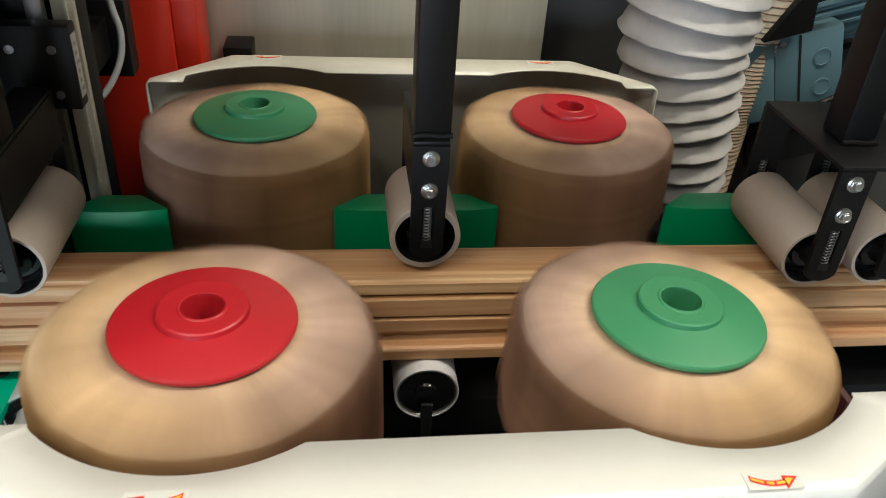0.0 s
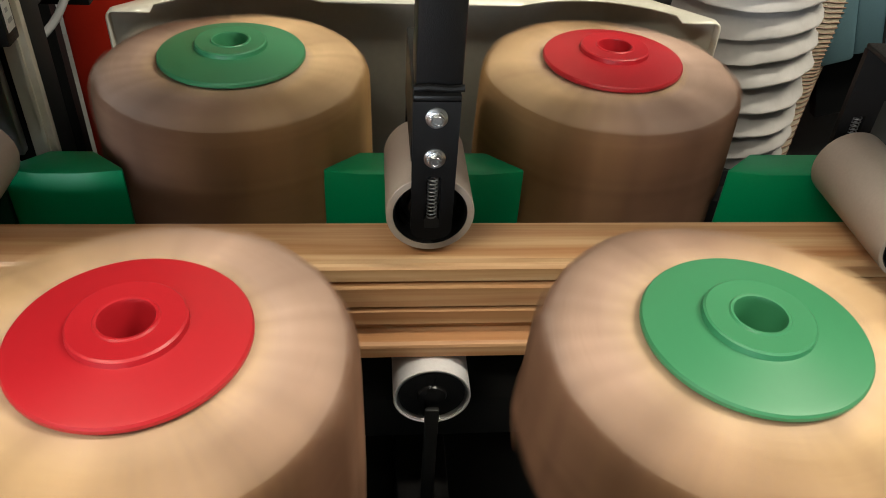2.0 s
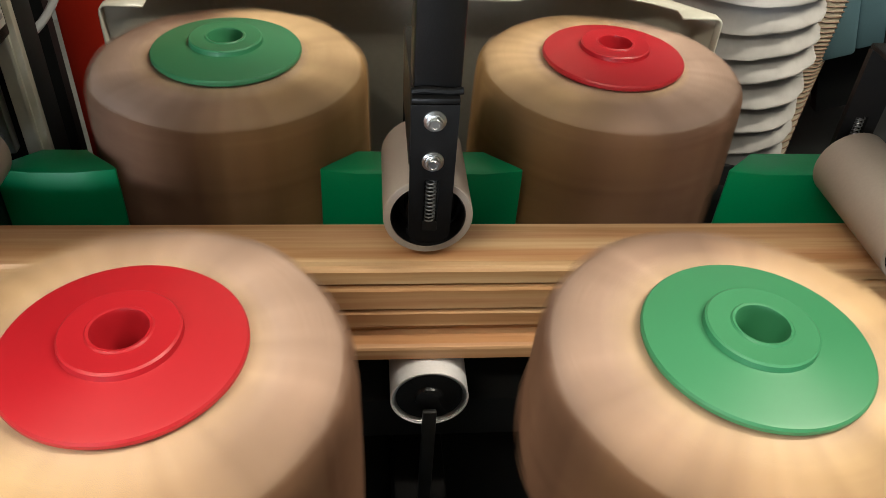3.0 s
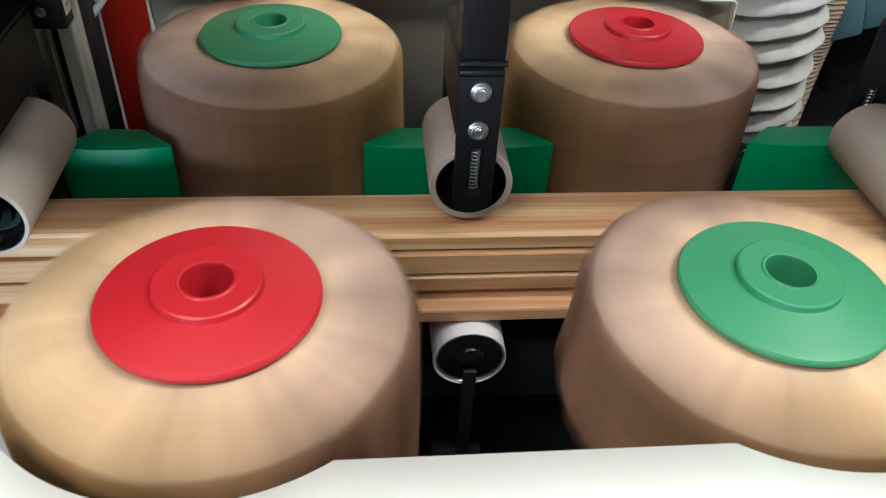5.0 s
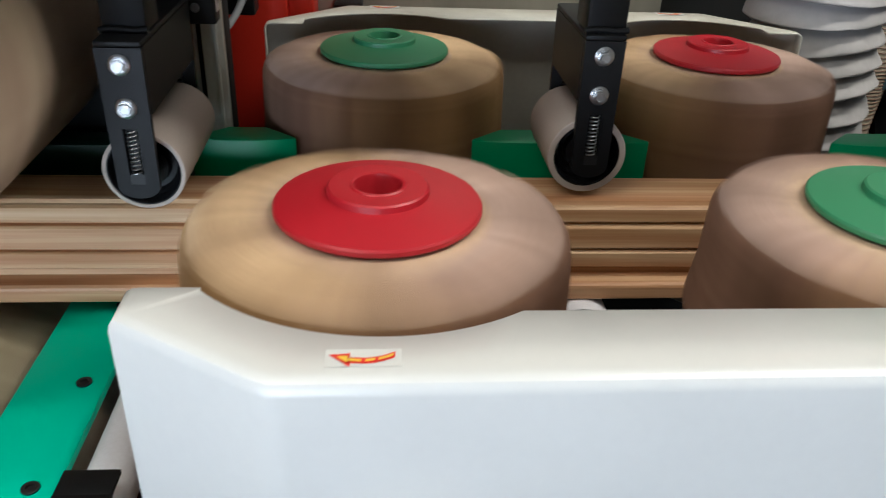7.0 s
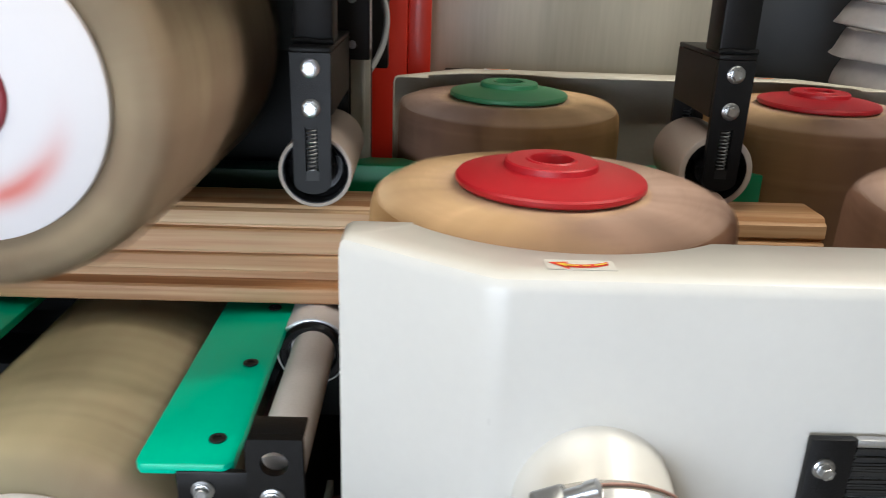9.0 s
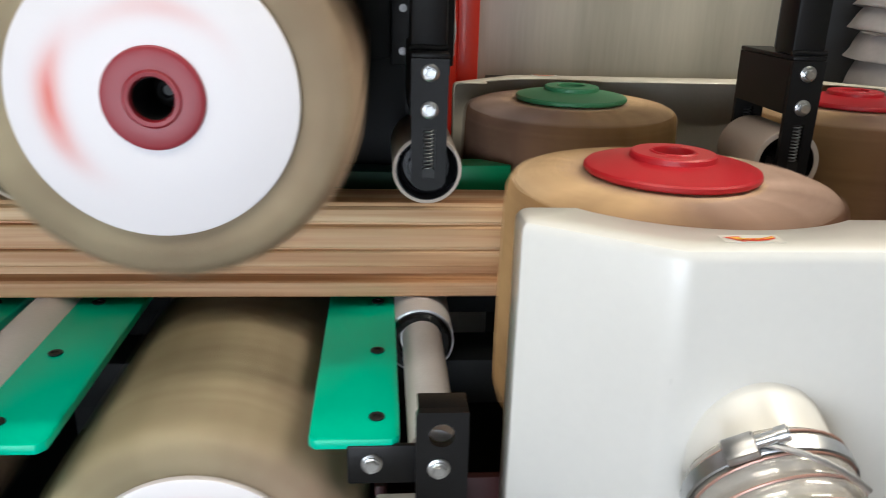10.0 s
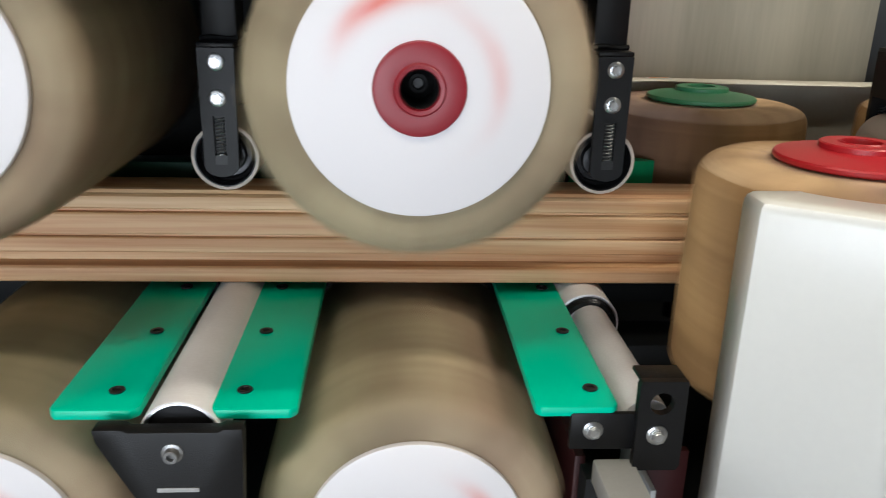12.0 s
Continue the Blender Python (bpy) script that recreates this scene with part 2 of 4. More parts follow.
# ---- building helpers ----
def part(name, bm, material, parent=None, label="", sharp=35, bevel=0.0):
    if bevel:
        bmesh.ops.bevel(bm, geom=[e for e in bm.edges if len(e.link_faces) == 2 and e.calc_face_angle(0) > 0.6], offset=bevel, segments=2, profile=0.5, affect="EDGES", clamp_overlap=True)
    me = bpy.data.meshes.new(name)
    bm.to_mesh(me)
    bm.free()
    for m in material if isinstance(material, tuple) else (material,):
        me.materials.append(m)
    me.polygons.foreach_set("use_smooth", [True] * len(me.polygons))
    me.set_sharp_from_angle(angle=radians(sharp))
    ob = new(name, me)
    if parent:
        ob.parent = parent
    if label:
        tagged(ob, label)
    return ob


def thing(name, m, label, category, group="", kind=""):
    ob = new(name)
    ob.empty_display_size = 0.02
    ob.matrix_world = m
    return tagged(ob, label, category, group, kind)


def box(x0, x1, y0, y1, z0, z1, bm=None):
    bm = bm or bmesh.new()
    m = Matrix.Translation(((x0 + x1) / 2, (y0 + y1) / 2, (z0 + z1) / 2)) @ Matrix.Diagonal((x1 - x0, y1 - y0, z1 - z0, 1))
    bmesh.ops.create_cube(bm, size=1, matrix=m)
    return bm


def lathe(profile, n=48, axis="z", bm=None, wob=None, close=False):
    """Turns (radius, height) points round an axis; wob(i, k) scales the radius."""
    bm = bm or bmesh.new()
    rows = []
    for k, (r, h) in enumerate(profile):
        row = []
        for i in range(n):
            a = 2 * math.pi * i / n
            q = r * (wob(i, k) if wob else 1)
            c, s = q * math.cos(a), q * math.sin(a)
            row.append(bm.verts.new((c, s, h) if axis == "z" else (c, h, -s) if axis == "y" else (h, c, s)))
        rows.append(row)
    pairs = list(zip(rows, rows[1:])) + ([(rows[-1], rows[0])] if close else [])
    for a, b in pairs:
        for i in range(n):
            j = (i + 1) % n
            bm.faces.new((a[i], a[j], b[j], b[i]))
    if not close:
        for row in (rows[0], rows[-1]):
            if profile[0][0] > 0:
                bm.faces.new(row)
    bmesh.ops.recalc_face_normals(bm, faces=bm.faces)
    return bm


def prism(points, y0, y1, axis="y", bm=None):
    """Extrudes a plan outline; axis y: (x, z) points along y; z: (x, y) points along z; x: (y, z) points along x."""
    bm = bm or bmesh.new()
    put = {"y": lambda p, h: (p[0], h, p[1]), "z": lambda p, h: (p[0], p[1], h), "x": lambda p, h: (h, p[0], p[1])}[axis]
    a = [bm.verts.new(put(p, y0)) for p in points]
    b = [bm.verts.new(put(p, y1)) for p in points]
    bm.faces.new(a)
    bm.faces.new(b)
    for i in range(len(a)):
        j = (i + 1) % len(a)
        bm.faces.new((a[i], a[j], b[j], b[i]))
    bmesh.ops.recalc_face_normals(bm, faces=bm.faces)
    return bm


def sweep(points, r, n=10, bm=None, wob=None):
    """A round bar along a path of points."""
    bm = bm or bmesh.new()
    pts = [Vector(p) for p in points]
    rows, side = [], None
    for i, p in enumerate(pts):
        d = (pts[min(i + 1, len(pts) - 1)] - pts[max(i - 1, 0)]).normalized()
        if side is None:
            side = d.orthogonal().normalized()
        side = (side - d * side.dot(d)).normalized()
        up = d.cross(side)
        q = r * (wob(i) if wob else 1)
        rows.append([bm.verts.new(p + q * (math.cos(2 * math.pi * k / n) * side + math.sin(2 * math.pi * k / n) * up)) for k in range(n)])
    for a, b in zip(rows, rows[1:]):
        for k in range(n):
            bm.faces.new((a[k], a[(k + 1) % n], b[(k + 1) % n], b[k]))
    bm.faces.new(rows[0])
    bm.faces.new(rows[-1])
    bmesh.ops.recalc_face_normals(bm, faces=bm.faces)
    return bm


def curve(points, steps=12):
    """A smooth path through the points (Catmull-Rom)."""
    p = [Vector(q) for q in points]
    p = [2 * p[0] - p[1]] + p + [2 * p[-1] - p[-2]]
    out = []
    for i in range(1, len(p) - 2):
        for s in range(steps):
            t = s / steps
            out.append(0.5 * (2 * p[i] + (p[i + 1] - p[i - 1]) * t + (2 * p[i - 1] - 5 * p[i] + 4 * p[i + 1] - p[i + 2]) * t * t + (3 * p[i] - p[i - 1] - 3 * p[i + 1] + p[i + 2]) * t ** 3))
    return out + [p[-2]]


def bolt(parent, x, y, z, r=0.0088, name="bolt", mt=None):
    """A hex flange bolt whose head looks towards -y."""
    bm = lathe([(r, 0), (r, -0.0012), (r * 0.8, -0.0022), (r * 0.5, -0.0024)], 24, "y")
    lathe([(r * 0.78, -0.0021), (r * 0.76, -0.0034), (r * 0.70, -0.0036)], 24, "y", bm)
    hexa = [(r * 0.66 * math.cos(math.pi / 3 * k + 0.3), r * 0.66 * math.sin(math.pi / 3 * k + 0.3)) for k in range(6)]
    prism(hexa, -0.0022, -0.0068, "y", bm)
    lathe([(r * 0.56, -0.0067), (r * 0.50, -0.0075), (r * 0.36, -0.0075), (r * 0.33, -0.0070)], 20, "y", bm)
    ob = part(name, bm, mt or M_ZINC, parent, "shiny zinc-plated hex flange bolt", sharp=25)
    ob.location = (x, y, z)
    return ob


# ---- setting ----
def setting(name, bm, material, label):
    return tagged(part(name, bm, material), label, name.split("_")[0], kind="structure")


setting("floor", box(-3.5, 3.5, -3.6, 3.6, -0.1, 0), M_CONCRETE, "worn grey concrete workshop floor")
setting("ceiling", box(-3.5, 3.5, -3.6, 3.6, 3.3, 3.4), M_PLASTER, "plain pale plastered workshop ceiling")
setting("wall_west", box(-3.6, -3.5, -3.6, 3.6, 0, 3.3), M_PLASTER, "plain pale plastered workshop wall")
setting("wall_east", box(3.5, 3.6, -3.6, 3.6, 0, 3.3), M_PLASTER, "plain pale plastered workshop wall")
setting("wall_north", box(-3.5, 3.5, 3.5, 3.6, 0, 3.3), M_PLASTER, "plain pale plastered workshop wall")
bm = box(-3.5, -3.3, -3.6, -3.5, 0, 3.3)
box(-0.3, 3.5, -3.6, -3.5, 0, 3.3, bm)
box(-3.3, -0.3, -3.6, -3.5, 1.65, 3.3, bm)
box(-3.3, -0.3, -3.6, -3.5, 0, 0.15, bm)
setting("wall_south", bm, M_PLASTER, "plain pale plastered wall with a wide gate opening")
setting("backdrop", box(-3.9, 0.3, -3.75, -3.72, 0, 3.4), M_SKYPANE, "overcast daylight outside the gate")
for px, py, _ in TUBES:
    fix = thing("ceiling_light", pose(px, py, 3.3), "white fluorescent tube fitting under the ceiling", "lamp", "workshop lights")
    part("housing", box(-0.78, 0.78, -0.1, 0.1, -0.05, 0), M_COVER, fix, bevel=0.006)
    for dy in (-0.05, 0.05):
        tb = part("tube", lathe([(0.013, -0.74), (0.013, 0.74)], 16, "x"), M_TUBE, fix, "lit fluorescent tube")
        tb.location = (0, dy, -0.066)

# Machine stand and the panels that close it behind
stand = thing("machine_stand", pose(0, 0, 0), "dark painted steel stand of the brush sanding machine", "machine")
part("base_cabinet", box(-1.7, 1.3, 0.30, 1.25, 0.0, 0.55), M_DARK, stand, bevel=0.004)
part("bed_beam", box(-1.7, 1.3, 0.72, 0.80, 0.74, 0.80), M_DARK, stand, bevel=0.003)
part("bed_beam", box(-1.7, 1.3, 0.50, 0.56, 0.56, 0.60), M_DARK, stand, bevel=0.003)
part("upright", box(-0.02, 0.02, 0.74, 0.78, 0.55, 0.74), M_DARK, stand, bevel=0.002)
part("upright", box(-0.74, -0.70, 0.74, 0.78, 0.55, 0.74), M_DARK, stand, bevel=0.002)
part("rear_plate", box(-1.7, -0.355, 1.14, 1.16, 0.55, 1.9), M_DARK, stand, "black rear plate behind the horizontal brushes")
part("rear_skirt", box(-0.354, 1.195, 1.14, 1.15, 0.551, 0.82), M_DARK, stand, "black skirt plate behind the upright brushes")
part("fence_beam", box(-1.7, 1.3, 0.86, 0.89, 0.80, 0.96), M_DARK, stand, bevel=0.003)
# Two black blocks added above the view to keep light off the lying drums
part("unseen_shade_block", box(-1.6, -0.27, 0.48, 1.09, 1.335, 1.849), M_DARK, stand, "unseen black block added to shade the lying drums", bevel=0.006)
part("unseen_shade_front", box(-1.6, -0.64, 0.40, 0.4795, 1.335, 1.849), M_DARK, stand, "unseen black front piece added to shade the lying drums", bevel=0.006)
part("navy_housing", box(-0.62, -0.40, 0.93, 1.05, 1.12, 1.334), M_NAVY, stand, "navy blue painted motor housing", bevel=0.006)
M_PRIMER = mat("dark_red_primer", (0.045, 0.006, 0.006), 0.6, var=0.2)
M_PINK = mat("magenta_paint", (0.35, 0.03, 0.12), 0.45, var=0.1)
part("magenta_strip", box(-0.399, -0.388, 0.932, 1.05, 1.10, 1.334), M_PINK, stand, "magenta painted edge strip", bevel=0.002)
part("frame_plate", box(-0.373, -0.362, 0.475, 0.72, 0.551, 0.80), M_PRIMER, stand, "dark red primed frame plate beside the lower drum", bevel=0.002)
part("frame_plate", box(0.59, 0.60, 0.62, 0.85, 0.551, 0.87), M_PRIMER, stand, "dark red primed frame plate beside the feed roller", bevel=0.002)
part("frame_angle", box(-0.300, -0.294, 0.46, 0.56, 0.551, 0.770), M_BAR, stand, "grey steel angle under the hood", bevel=0.001)
part("frame_plate", box(-0.292, -0.24, 0.52, 0.53, 0.551, 0.775), M_PRIMER, stand, "dark red primed frame plate under the hood", bevel=0.001)
part("rear_sheet", box(-0.24, 0.347, 1.30, 1.32, 0.55, 1.85), M_BEIGE, stand, "beige painted rear sheet", bevel=0.003)
part("rear_sheet", box(0.3475, 1.45, 1.42, 1.44, 0.55, 1.85), M_GREYPANEL, stand, "dark grey rear sheet", bevel=0.003)
# Beam on two legs, added out of view; its shadow darkens the rear brushes
part("unseen_shade_beam", box(-1.7, 1.3, 0.60, 0.718, 1.85, 1.97), M_DARK, stand, "unseen black beam over the roller posts, added to shade the rear brushes", bevel=0.006)
part("gantry_leg", box(-1.7, -1.60, 0.60, 1.2, 0.55, 1.849), M_DARK, stand, bevel=0.006)
part("gantry_leg", box(1.2, 1.3, 0.60, 1.2, 0.55, 1.849), M_DARK, stand, bevel=0.006)

col = thing("red_column", pose(-0.30, 1.24, 0.55), "bright red enamelled machine column with a folded edge", "column")
part("column_body", box(-0.062, 0.055, -0.05, 0.05, 0, 1.3), M_REDCOL, col, bevel=0.003)
part("folded_edge", box(0.0556, 0.092, -0.044, 0.05, 0, 1.3), M_REDCOL, col, bevel=0.003)
col = thing("red_column", pose(0.668, 1.335, 0.55), "bright red enamelled machine column behind the dust hoses", "column")
part("column_body", box(-0.055, 0.055, -0.03, 0.05, 0, 1.3), M_REDCOL, col, bevel=0.003)
bb = thing("sensor_box", pose(-0.160, 1.26, 1.052), "small black sensor box on the beige panel", "sensor")
part("body", box(-0.022, 0.022, -0.02, 0.041, -0.018, 0.018), M_BLACK, bb, bevel=0.002)

# ---- the moulded board on its way through ----
SECTION = [(0.766, 0.896), (0.766, 0.998), (0.763, 1.001), (0.716, 1.001), (0.711, 0.9995), (0.709, 0.996), (0.706, 0.995), (0.7035, 0.993), (0.703, 0.980), (0.7045, 0.9785),
           (0.7085, 0.9775), (0.7085, 0.975), (0.703, 0.974), (0.7015, 0.972), (0.7015, 0.9505), (0.703, 0.949), (0.7070, 0.9485), (0.7070, 0.946), (0.7025, 0.9455), (0.701, 0.944), (0.701, 0.929),
           (0.7025, 0.927), (0.7100, 0.925), (0.7100, 0.916), (0.692, 0.9145), (0.689, 0.9125), (0.688, 0.910), (0.688, 0.898), (0.690, 0.896)]
BOARD_END, FEED = 0.213, 0.088
board = part("moulded_board", prism(SECTION, -2.5, 0.0, "x"), M_WOOD, sharp=20)
tagged(board, "long pine board with a grooved moulded front, under the rollers", "board")
board.location = (BOARD_END, 0, 0)


# ---- vertical brush heads ----
def flaps(profile, n, axis, seed, swap, amp=0.022, tips=0):
    """Bristle flaps round an axis, each with a fibre side and a cloth side; the outline is ragged. tips: the ring from
    which on the darker colours with painted-in side shade show.
    """
    rnd = random.Random(seed)
    bm = bmesh.new()
    tuft = [rnd.uniform(-0.035, 0.03) + (0.03 if rnd.random() < 0.15 else 0) for _ in range(n)]
    rows = []
    for k, (r, h) in enumerate(profile):
        edge = max(0.0, min(1.0, (r - 0.10) / 0.03))
        row = []
        for i in range(2 * n):
            a = math.pi * i / n
            ridge = i % 2 == 0
            q = r * (1 + edge * (amp * 0.5 + tuft[i // 2] * 0.8 if ridge else -amp * 0.5))
            lift = (0.0026 if ridge else -0.0026) * (1 if 0 < k < len(profile) // 2 and 0.08 < r else 0)
            hh = h + (lift if axis == "z" else -lift)
            c, d = q * math.cos(a), q * math.sin(a)
            row.append(bm.verts.new((c, d, hh) if axis == "z" else (c, hh, d)))
        rows.append(row)
    for k, (a, b) in enumerate(zip(rows, rows[1:] + rows[:1])):
        for i in range(2 * n):
            j = (i + 1) % (2 * n)
            f = bm.faces.new((a[i], a[j], b[j], b[i]))
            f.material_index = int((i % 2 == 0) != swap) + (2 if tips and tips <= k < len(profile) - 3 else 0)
    bmesh.ops.recalc_face_normals(bm, faces=bm.faces)
    return bm


HUB = [(0.0172, -0.10), (0.0172, -0.004), (0.0178, -0.0022), (0.0196, -0.0018), (0.0208, -0.0030), (0.0355, -0.003), (0.037, -0.0042), (0.0375, -0.0085), (0.0415, -0.0095), (0.0705, -0.0142), (0.0750, -0.0155), (0.0763, -0.0172), (0.0763, -0.0200), (0.0747, -0.0218), (0.04, -0.025), (0.04, -0.10)]
VTOP = [(0.042, -0.021), (0.078, -0.0243), (0.104, -0.0255), (0.122, -0.0275), (0.1300, -0.0305), (0.1355, -0.0355), (0.1385, -0.0430), (0.1395, -0.058), (0.1402, -0.09)]
VLONG = VTOP + [(0.1415, -0.15), (0.1415, -0.235), (0.138, -0.245), (0.125, -0.25), (0.042, -0.25)]
VSHORT = VTOP + [(0.1425, -0.11), (0.1450, -0.130), (0.1435, -0.138), (0.125, -0.140), (0.042, -0.14)]


def brush_head(colour, word, body):
    ob = thing("sanding_brush", pose(0, 0, 0), f"spinning tan bristle sanding brush with a {word} plastic flange", "brush", "upright brush heads")
    part("bristles", flaps(body, 84, "z", 4, word == "red", 0.040, 5), (M_TAN, M_ROSE, M_TAN_SHADE, M_ROSE_SHADE), ob, "dense tan bristles mixed with abrasive cloth", sharp=50)
    part("flange", lathe(HUB, 64, close=True), colour, ob, f"{word} plastic flange with a raised boss and a bore", sharp=30)
    part("spindle", lathe([(0.0165, -0.36), (0.0165, -0.045), (0.014, -0.042)], 24), M_SCREW, ob, "dark steel spindle")
    return ob


HZ = 1.102
heads = []
for ob, hx, hy in ((brush_head(M_RED, "red", VLONG), -0.1133, 0.5310), (brush_head(M_GREEN, "green", VSHORT), 0.2947, 0.5268),
                   (brush_head(M_GREEN, "green", VLONG), -0.1064, 0.9526), (brush_head(M_RED, "red", VLONG), 0.3030, 0.9540)):
    ob.matrix_world = pose(hx, hy, HZ)
    heads.append((ob, hx, hy))


# ---- horizontal brush drums ----
HBODY = [(0.040, 0.012), (0.100, 0.004), (0.118, 0.0), (0.134, 0.003), (0.1405, 0.010), (0.1425, 0.025), (0.143, 0.12), (0.143, 0.30), (0.143, 0.40), (0.138, 0.41), (0.040, 0.41)]
DISC = [(0.034, -0.004), (0.101, -0.004), (0.1035, -0.003), (0.104, 0.0), (0.104, 0.0025), (0.034, 0.0025)]
COLLAR = [(0.016, 0.07), (0.0155, -0.006), (0.0165, -0.0085), (0.0195, -0.009), (0.021, -0.0075), (0.034, -0.0085), (0.0365, -0.0075), (0.0375, -0.0045), (0.0375, 0.0), (0.0375, 0.07)]


def brush_drum():
    ob = thing("brush_drum", pose(0, 0, 0), "spinning olive bristle drum with a white end disc smeared red", "brush", "lying brush drums")
    part("bristles", flaps(HBODY, 84, "y", 9, False, 0.034), (M_OLIVE, M_UMBER), ob, "dense olive-tan bristles", sharp=50)
    part("end_disc", lathe(DISC, 72, "y", close=True), M_WHITE, ob, "white plastic disc with red smears")
    part("collar", lathe(COLLAR, 48, "y", close=True), M_MAROON, ob, "dark red plastic collar with a bore", sharp=30)
    part("bore_liner", lathe([(0.0158, 0.068), (0.0158, -0.004), (0.0150, -0.0045), (0.0148, 0.068)], 32, "y", close=True), M_SCREW, ob, "dark steel bore liner")
    part("shaft_end", lathe([(0.0146, 0.07), (0.0146, 0.050), (0.008, 0.045), (0.008, 0.036), (0.0055, 0.035), (0.004, 0.039)], 24, "y"), M_SCREW, ob, "recessed dark steel shaft end")
    return ob


drums = []
base = brush_drum()
for k, (dx, dy, dz) in enumerate(((-0.530, 0.455, 1.150), (-0.932, 0.455, 1.150), (-0.527, 0.440, 0.735), (-0.930, 0.440, 0.735))):
    ob = base if k == 0 else copy_thing(base, pose(0, 0, 0))
    ob.matrix_world = pose(dx, dy, dz)
    drums.append((ob, dx, dy, dz))


# ---- dust hoods ----
def ring_arc(cx, cy, r, p0, p1, n=26):
    a0, a1 = math.atan2(p0[1] - cy, p0[0] - cx), math.atan2(p1[1] - cy, p1[0] - cx)
    if a1 > a0:
        a1 -= 2 * math.pi
    return [(cx + r * math.cos(a0 + (a1 - a0) * i / n), cy + r * math.sin(a0 + (a1 - a0) * i / n)) for i in range(n + 1)]


def offset(path, d):
    """The open outer path moved inwards by d, mitred."""
    out = []
    for i, p in enumerate(path):
        p = Vector(p)
        n = []
        for a, b in ((i - 1, i), (i, i + 1)):
            if 0 <= a and b < len(path):
                e = (Vector(path[b]) - Vector(path[a])).normalized()
                n.append(Vector((-e.y, e.x)))
        if len(n) == 1:
            out.append(p + n[0] * d)
        else:
            m = (n[0] + n[1]).normalized()
            out.append(p + m * (d / m.dot(n[0])))
    return out


def hood(name, label, material, m, outer, arcs, R, lip):
    """A dust hood round the outer half of two brush heads; local origin midway between their axes. lip: the inner edge's depth."""
    ob = thing(name, m, label, "dust hood", "dust hoods")
    (ax, ay), (far, near) = arcs, lip
    y_end = ay - math.sqrt(R * R - (far - ax) ** 2)
    x_mid = ax - math.sqrt(R * R - (near - ay) ** 2)
    inner = [(far, outer[0][1])] + ring_arc(ax, ay, R, (far, y_end), (x_mid, near))
    inner += ring_arc(-ax, ay, R, (-x_mid, near), (-far, y_end)) + [(-far, outer[0][1])]
    def edge(x):
        for p, q in zip(outer[1:-1], outer[2:-1]):
            if p[0] <= x <= q[0]:
                return p[1] + (q[1] - p[1]) * (x - p[0]) / (q[0] - p[0])
        return outer[1][1]

    wide = outer[-1][0]
    path = [(x * wide / far, edge(x * wide / far)) for x, y in inner[1:-1]]
    path = [outer[0]] + path[::-1] + [outer[-1]]
    inner = inner[::-1]
    bm = bmesh.new()
    rings = [[bm.verts.new((x, y, 0)) for x, y in inner]]
    for d, z in ((0.010, 0.0), (0.0062, -0.0005), (0.0028, -0.0024), (0.0008, -0.0056), (0.0, -0.010), (0.0, -0.48)):
        rings.append([bm.verts.new((q.x, q.y, z)) for q in offset(path, d)])
    for a, b in zip(rings, rings[1:]):
        for i in range(len(a) - 1):
            bm.faces.new((a[i], a[i + 1], b[i + 1], b[i]))
    bmesh.ops.recalc_face_normals(bm, faces=bm.faces)
    shell = part("shell", bm, material, ob, sharp=28)
    if shell.data.polygons[0].normal.z < 0:
        shell.data.flip_normals()
    s = shell.modifiers.new("thickness", "SOLIDIFY")
    s.thickness, s.offset = 0.0025, -1
    return ob


def sticker(parent, x, y, turn, flip):
    """A bent arrow, red outline with a yellow core, on a clear film."""
    root = part("arrow_sticker", box(-0.023, 0.023, -0.0095, 0.0095, 0.0003, 0.0006), M_STICK, parent, "clear sticker with a red and yellow rotation arrow")
    root.matrix_local = pose(x, y, 0, 0, 0, turn) @ Matrix.Diagonal((0.9, 0.8, 1, 1))

    def band(w, x0, x1, head, z, gap=()):
        bm = bmesh.new()
        f = lambda u: -0.0035 + 0.0060 * (u / 0.018) ** 2 * (1 if u > 0 else 0.7)
        last = None
        for i in range(25):
            u = x0 + (x1 - x0) * i / 24
            if any(a < u < b for a, b in gap):
                last = None
                continue
            c = (bm.verts.new((u * flip, f(u) - w, z)), bm.verts.new((u * flip, f(u) + w, z)))
            if last:
                bm.faces.new((last[0], c[0], c[1], last[1]))
            last = c
        b, h, tip = head
        vs = [bm.verts.new((q * flip, f(q) + d, z)) for q, d in ((b, -h), (b, h), (tip, 0.001))]
        bm.faces.new(vs)
        bmesh.ops.recalc_face_normals(bm, faces=bm.faces)
        for fc in bm.faces:
            if fc.normal.z < 0:
                fc.normal_flip()
        return bm

    part("arrow_outline", band(0.0032, -0.011, 0.019, (-0.008, 0.0075, -0.021), 0.0009), M_STRED, root, "red arrow outline")
    part("arrow_core", band(0.0013, -0.009, 0.0180, (-0.0095, 0.0038, -0.0165), 0.0012, ((-0.001, 0.0004), (0.0075, 0.009))), M_STYEL, root, "yellow arrow core")


front = hood("front_dust_hood", "white enamelled sheet dust hood round two upright brushes", M_COVER, pose(0.092, 0.529, 1.078),
             [(-0.360, -0.103), (-0.360, -0.135), (-0.265, -0.197), (0.265, -0.197), (0.360, -0.135), (0.360, -0.103)], (0.2015, -0.007), 0.149, (0.313, -0.131))
sticker(front, -0.213, -0.176, 0, 1)
sticker(front, 0.205, -0.186, 0, -1)
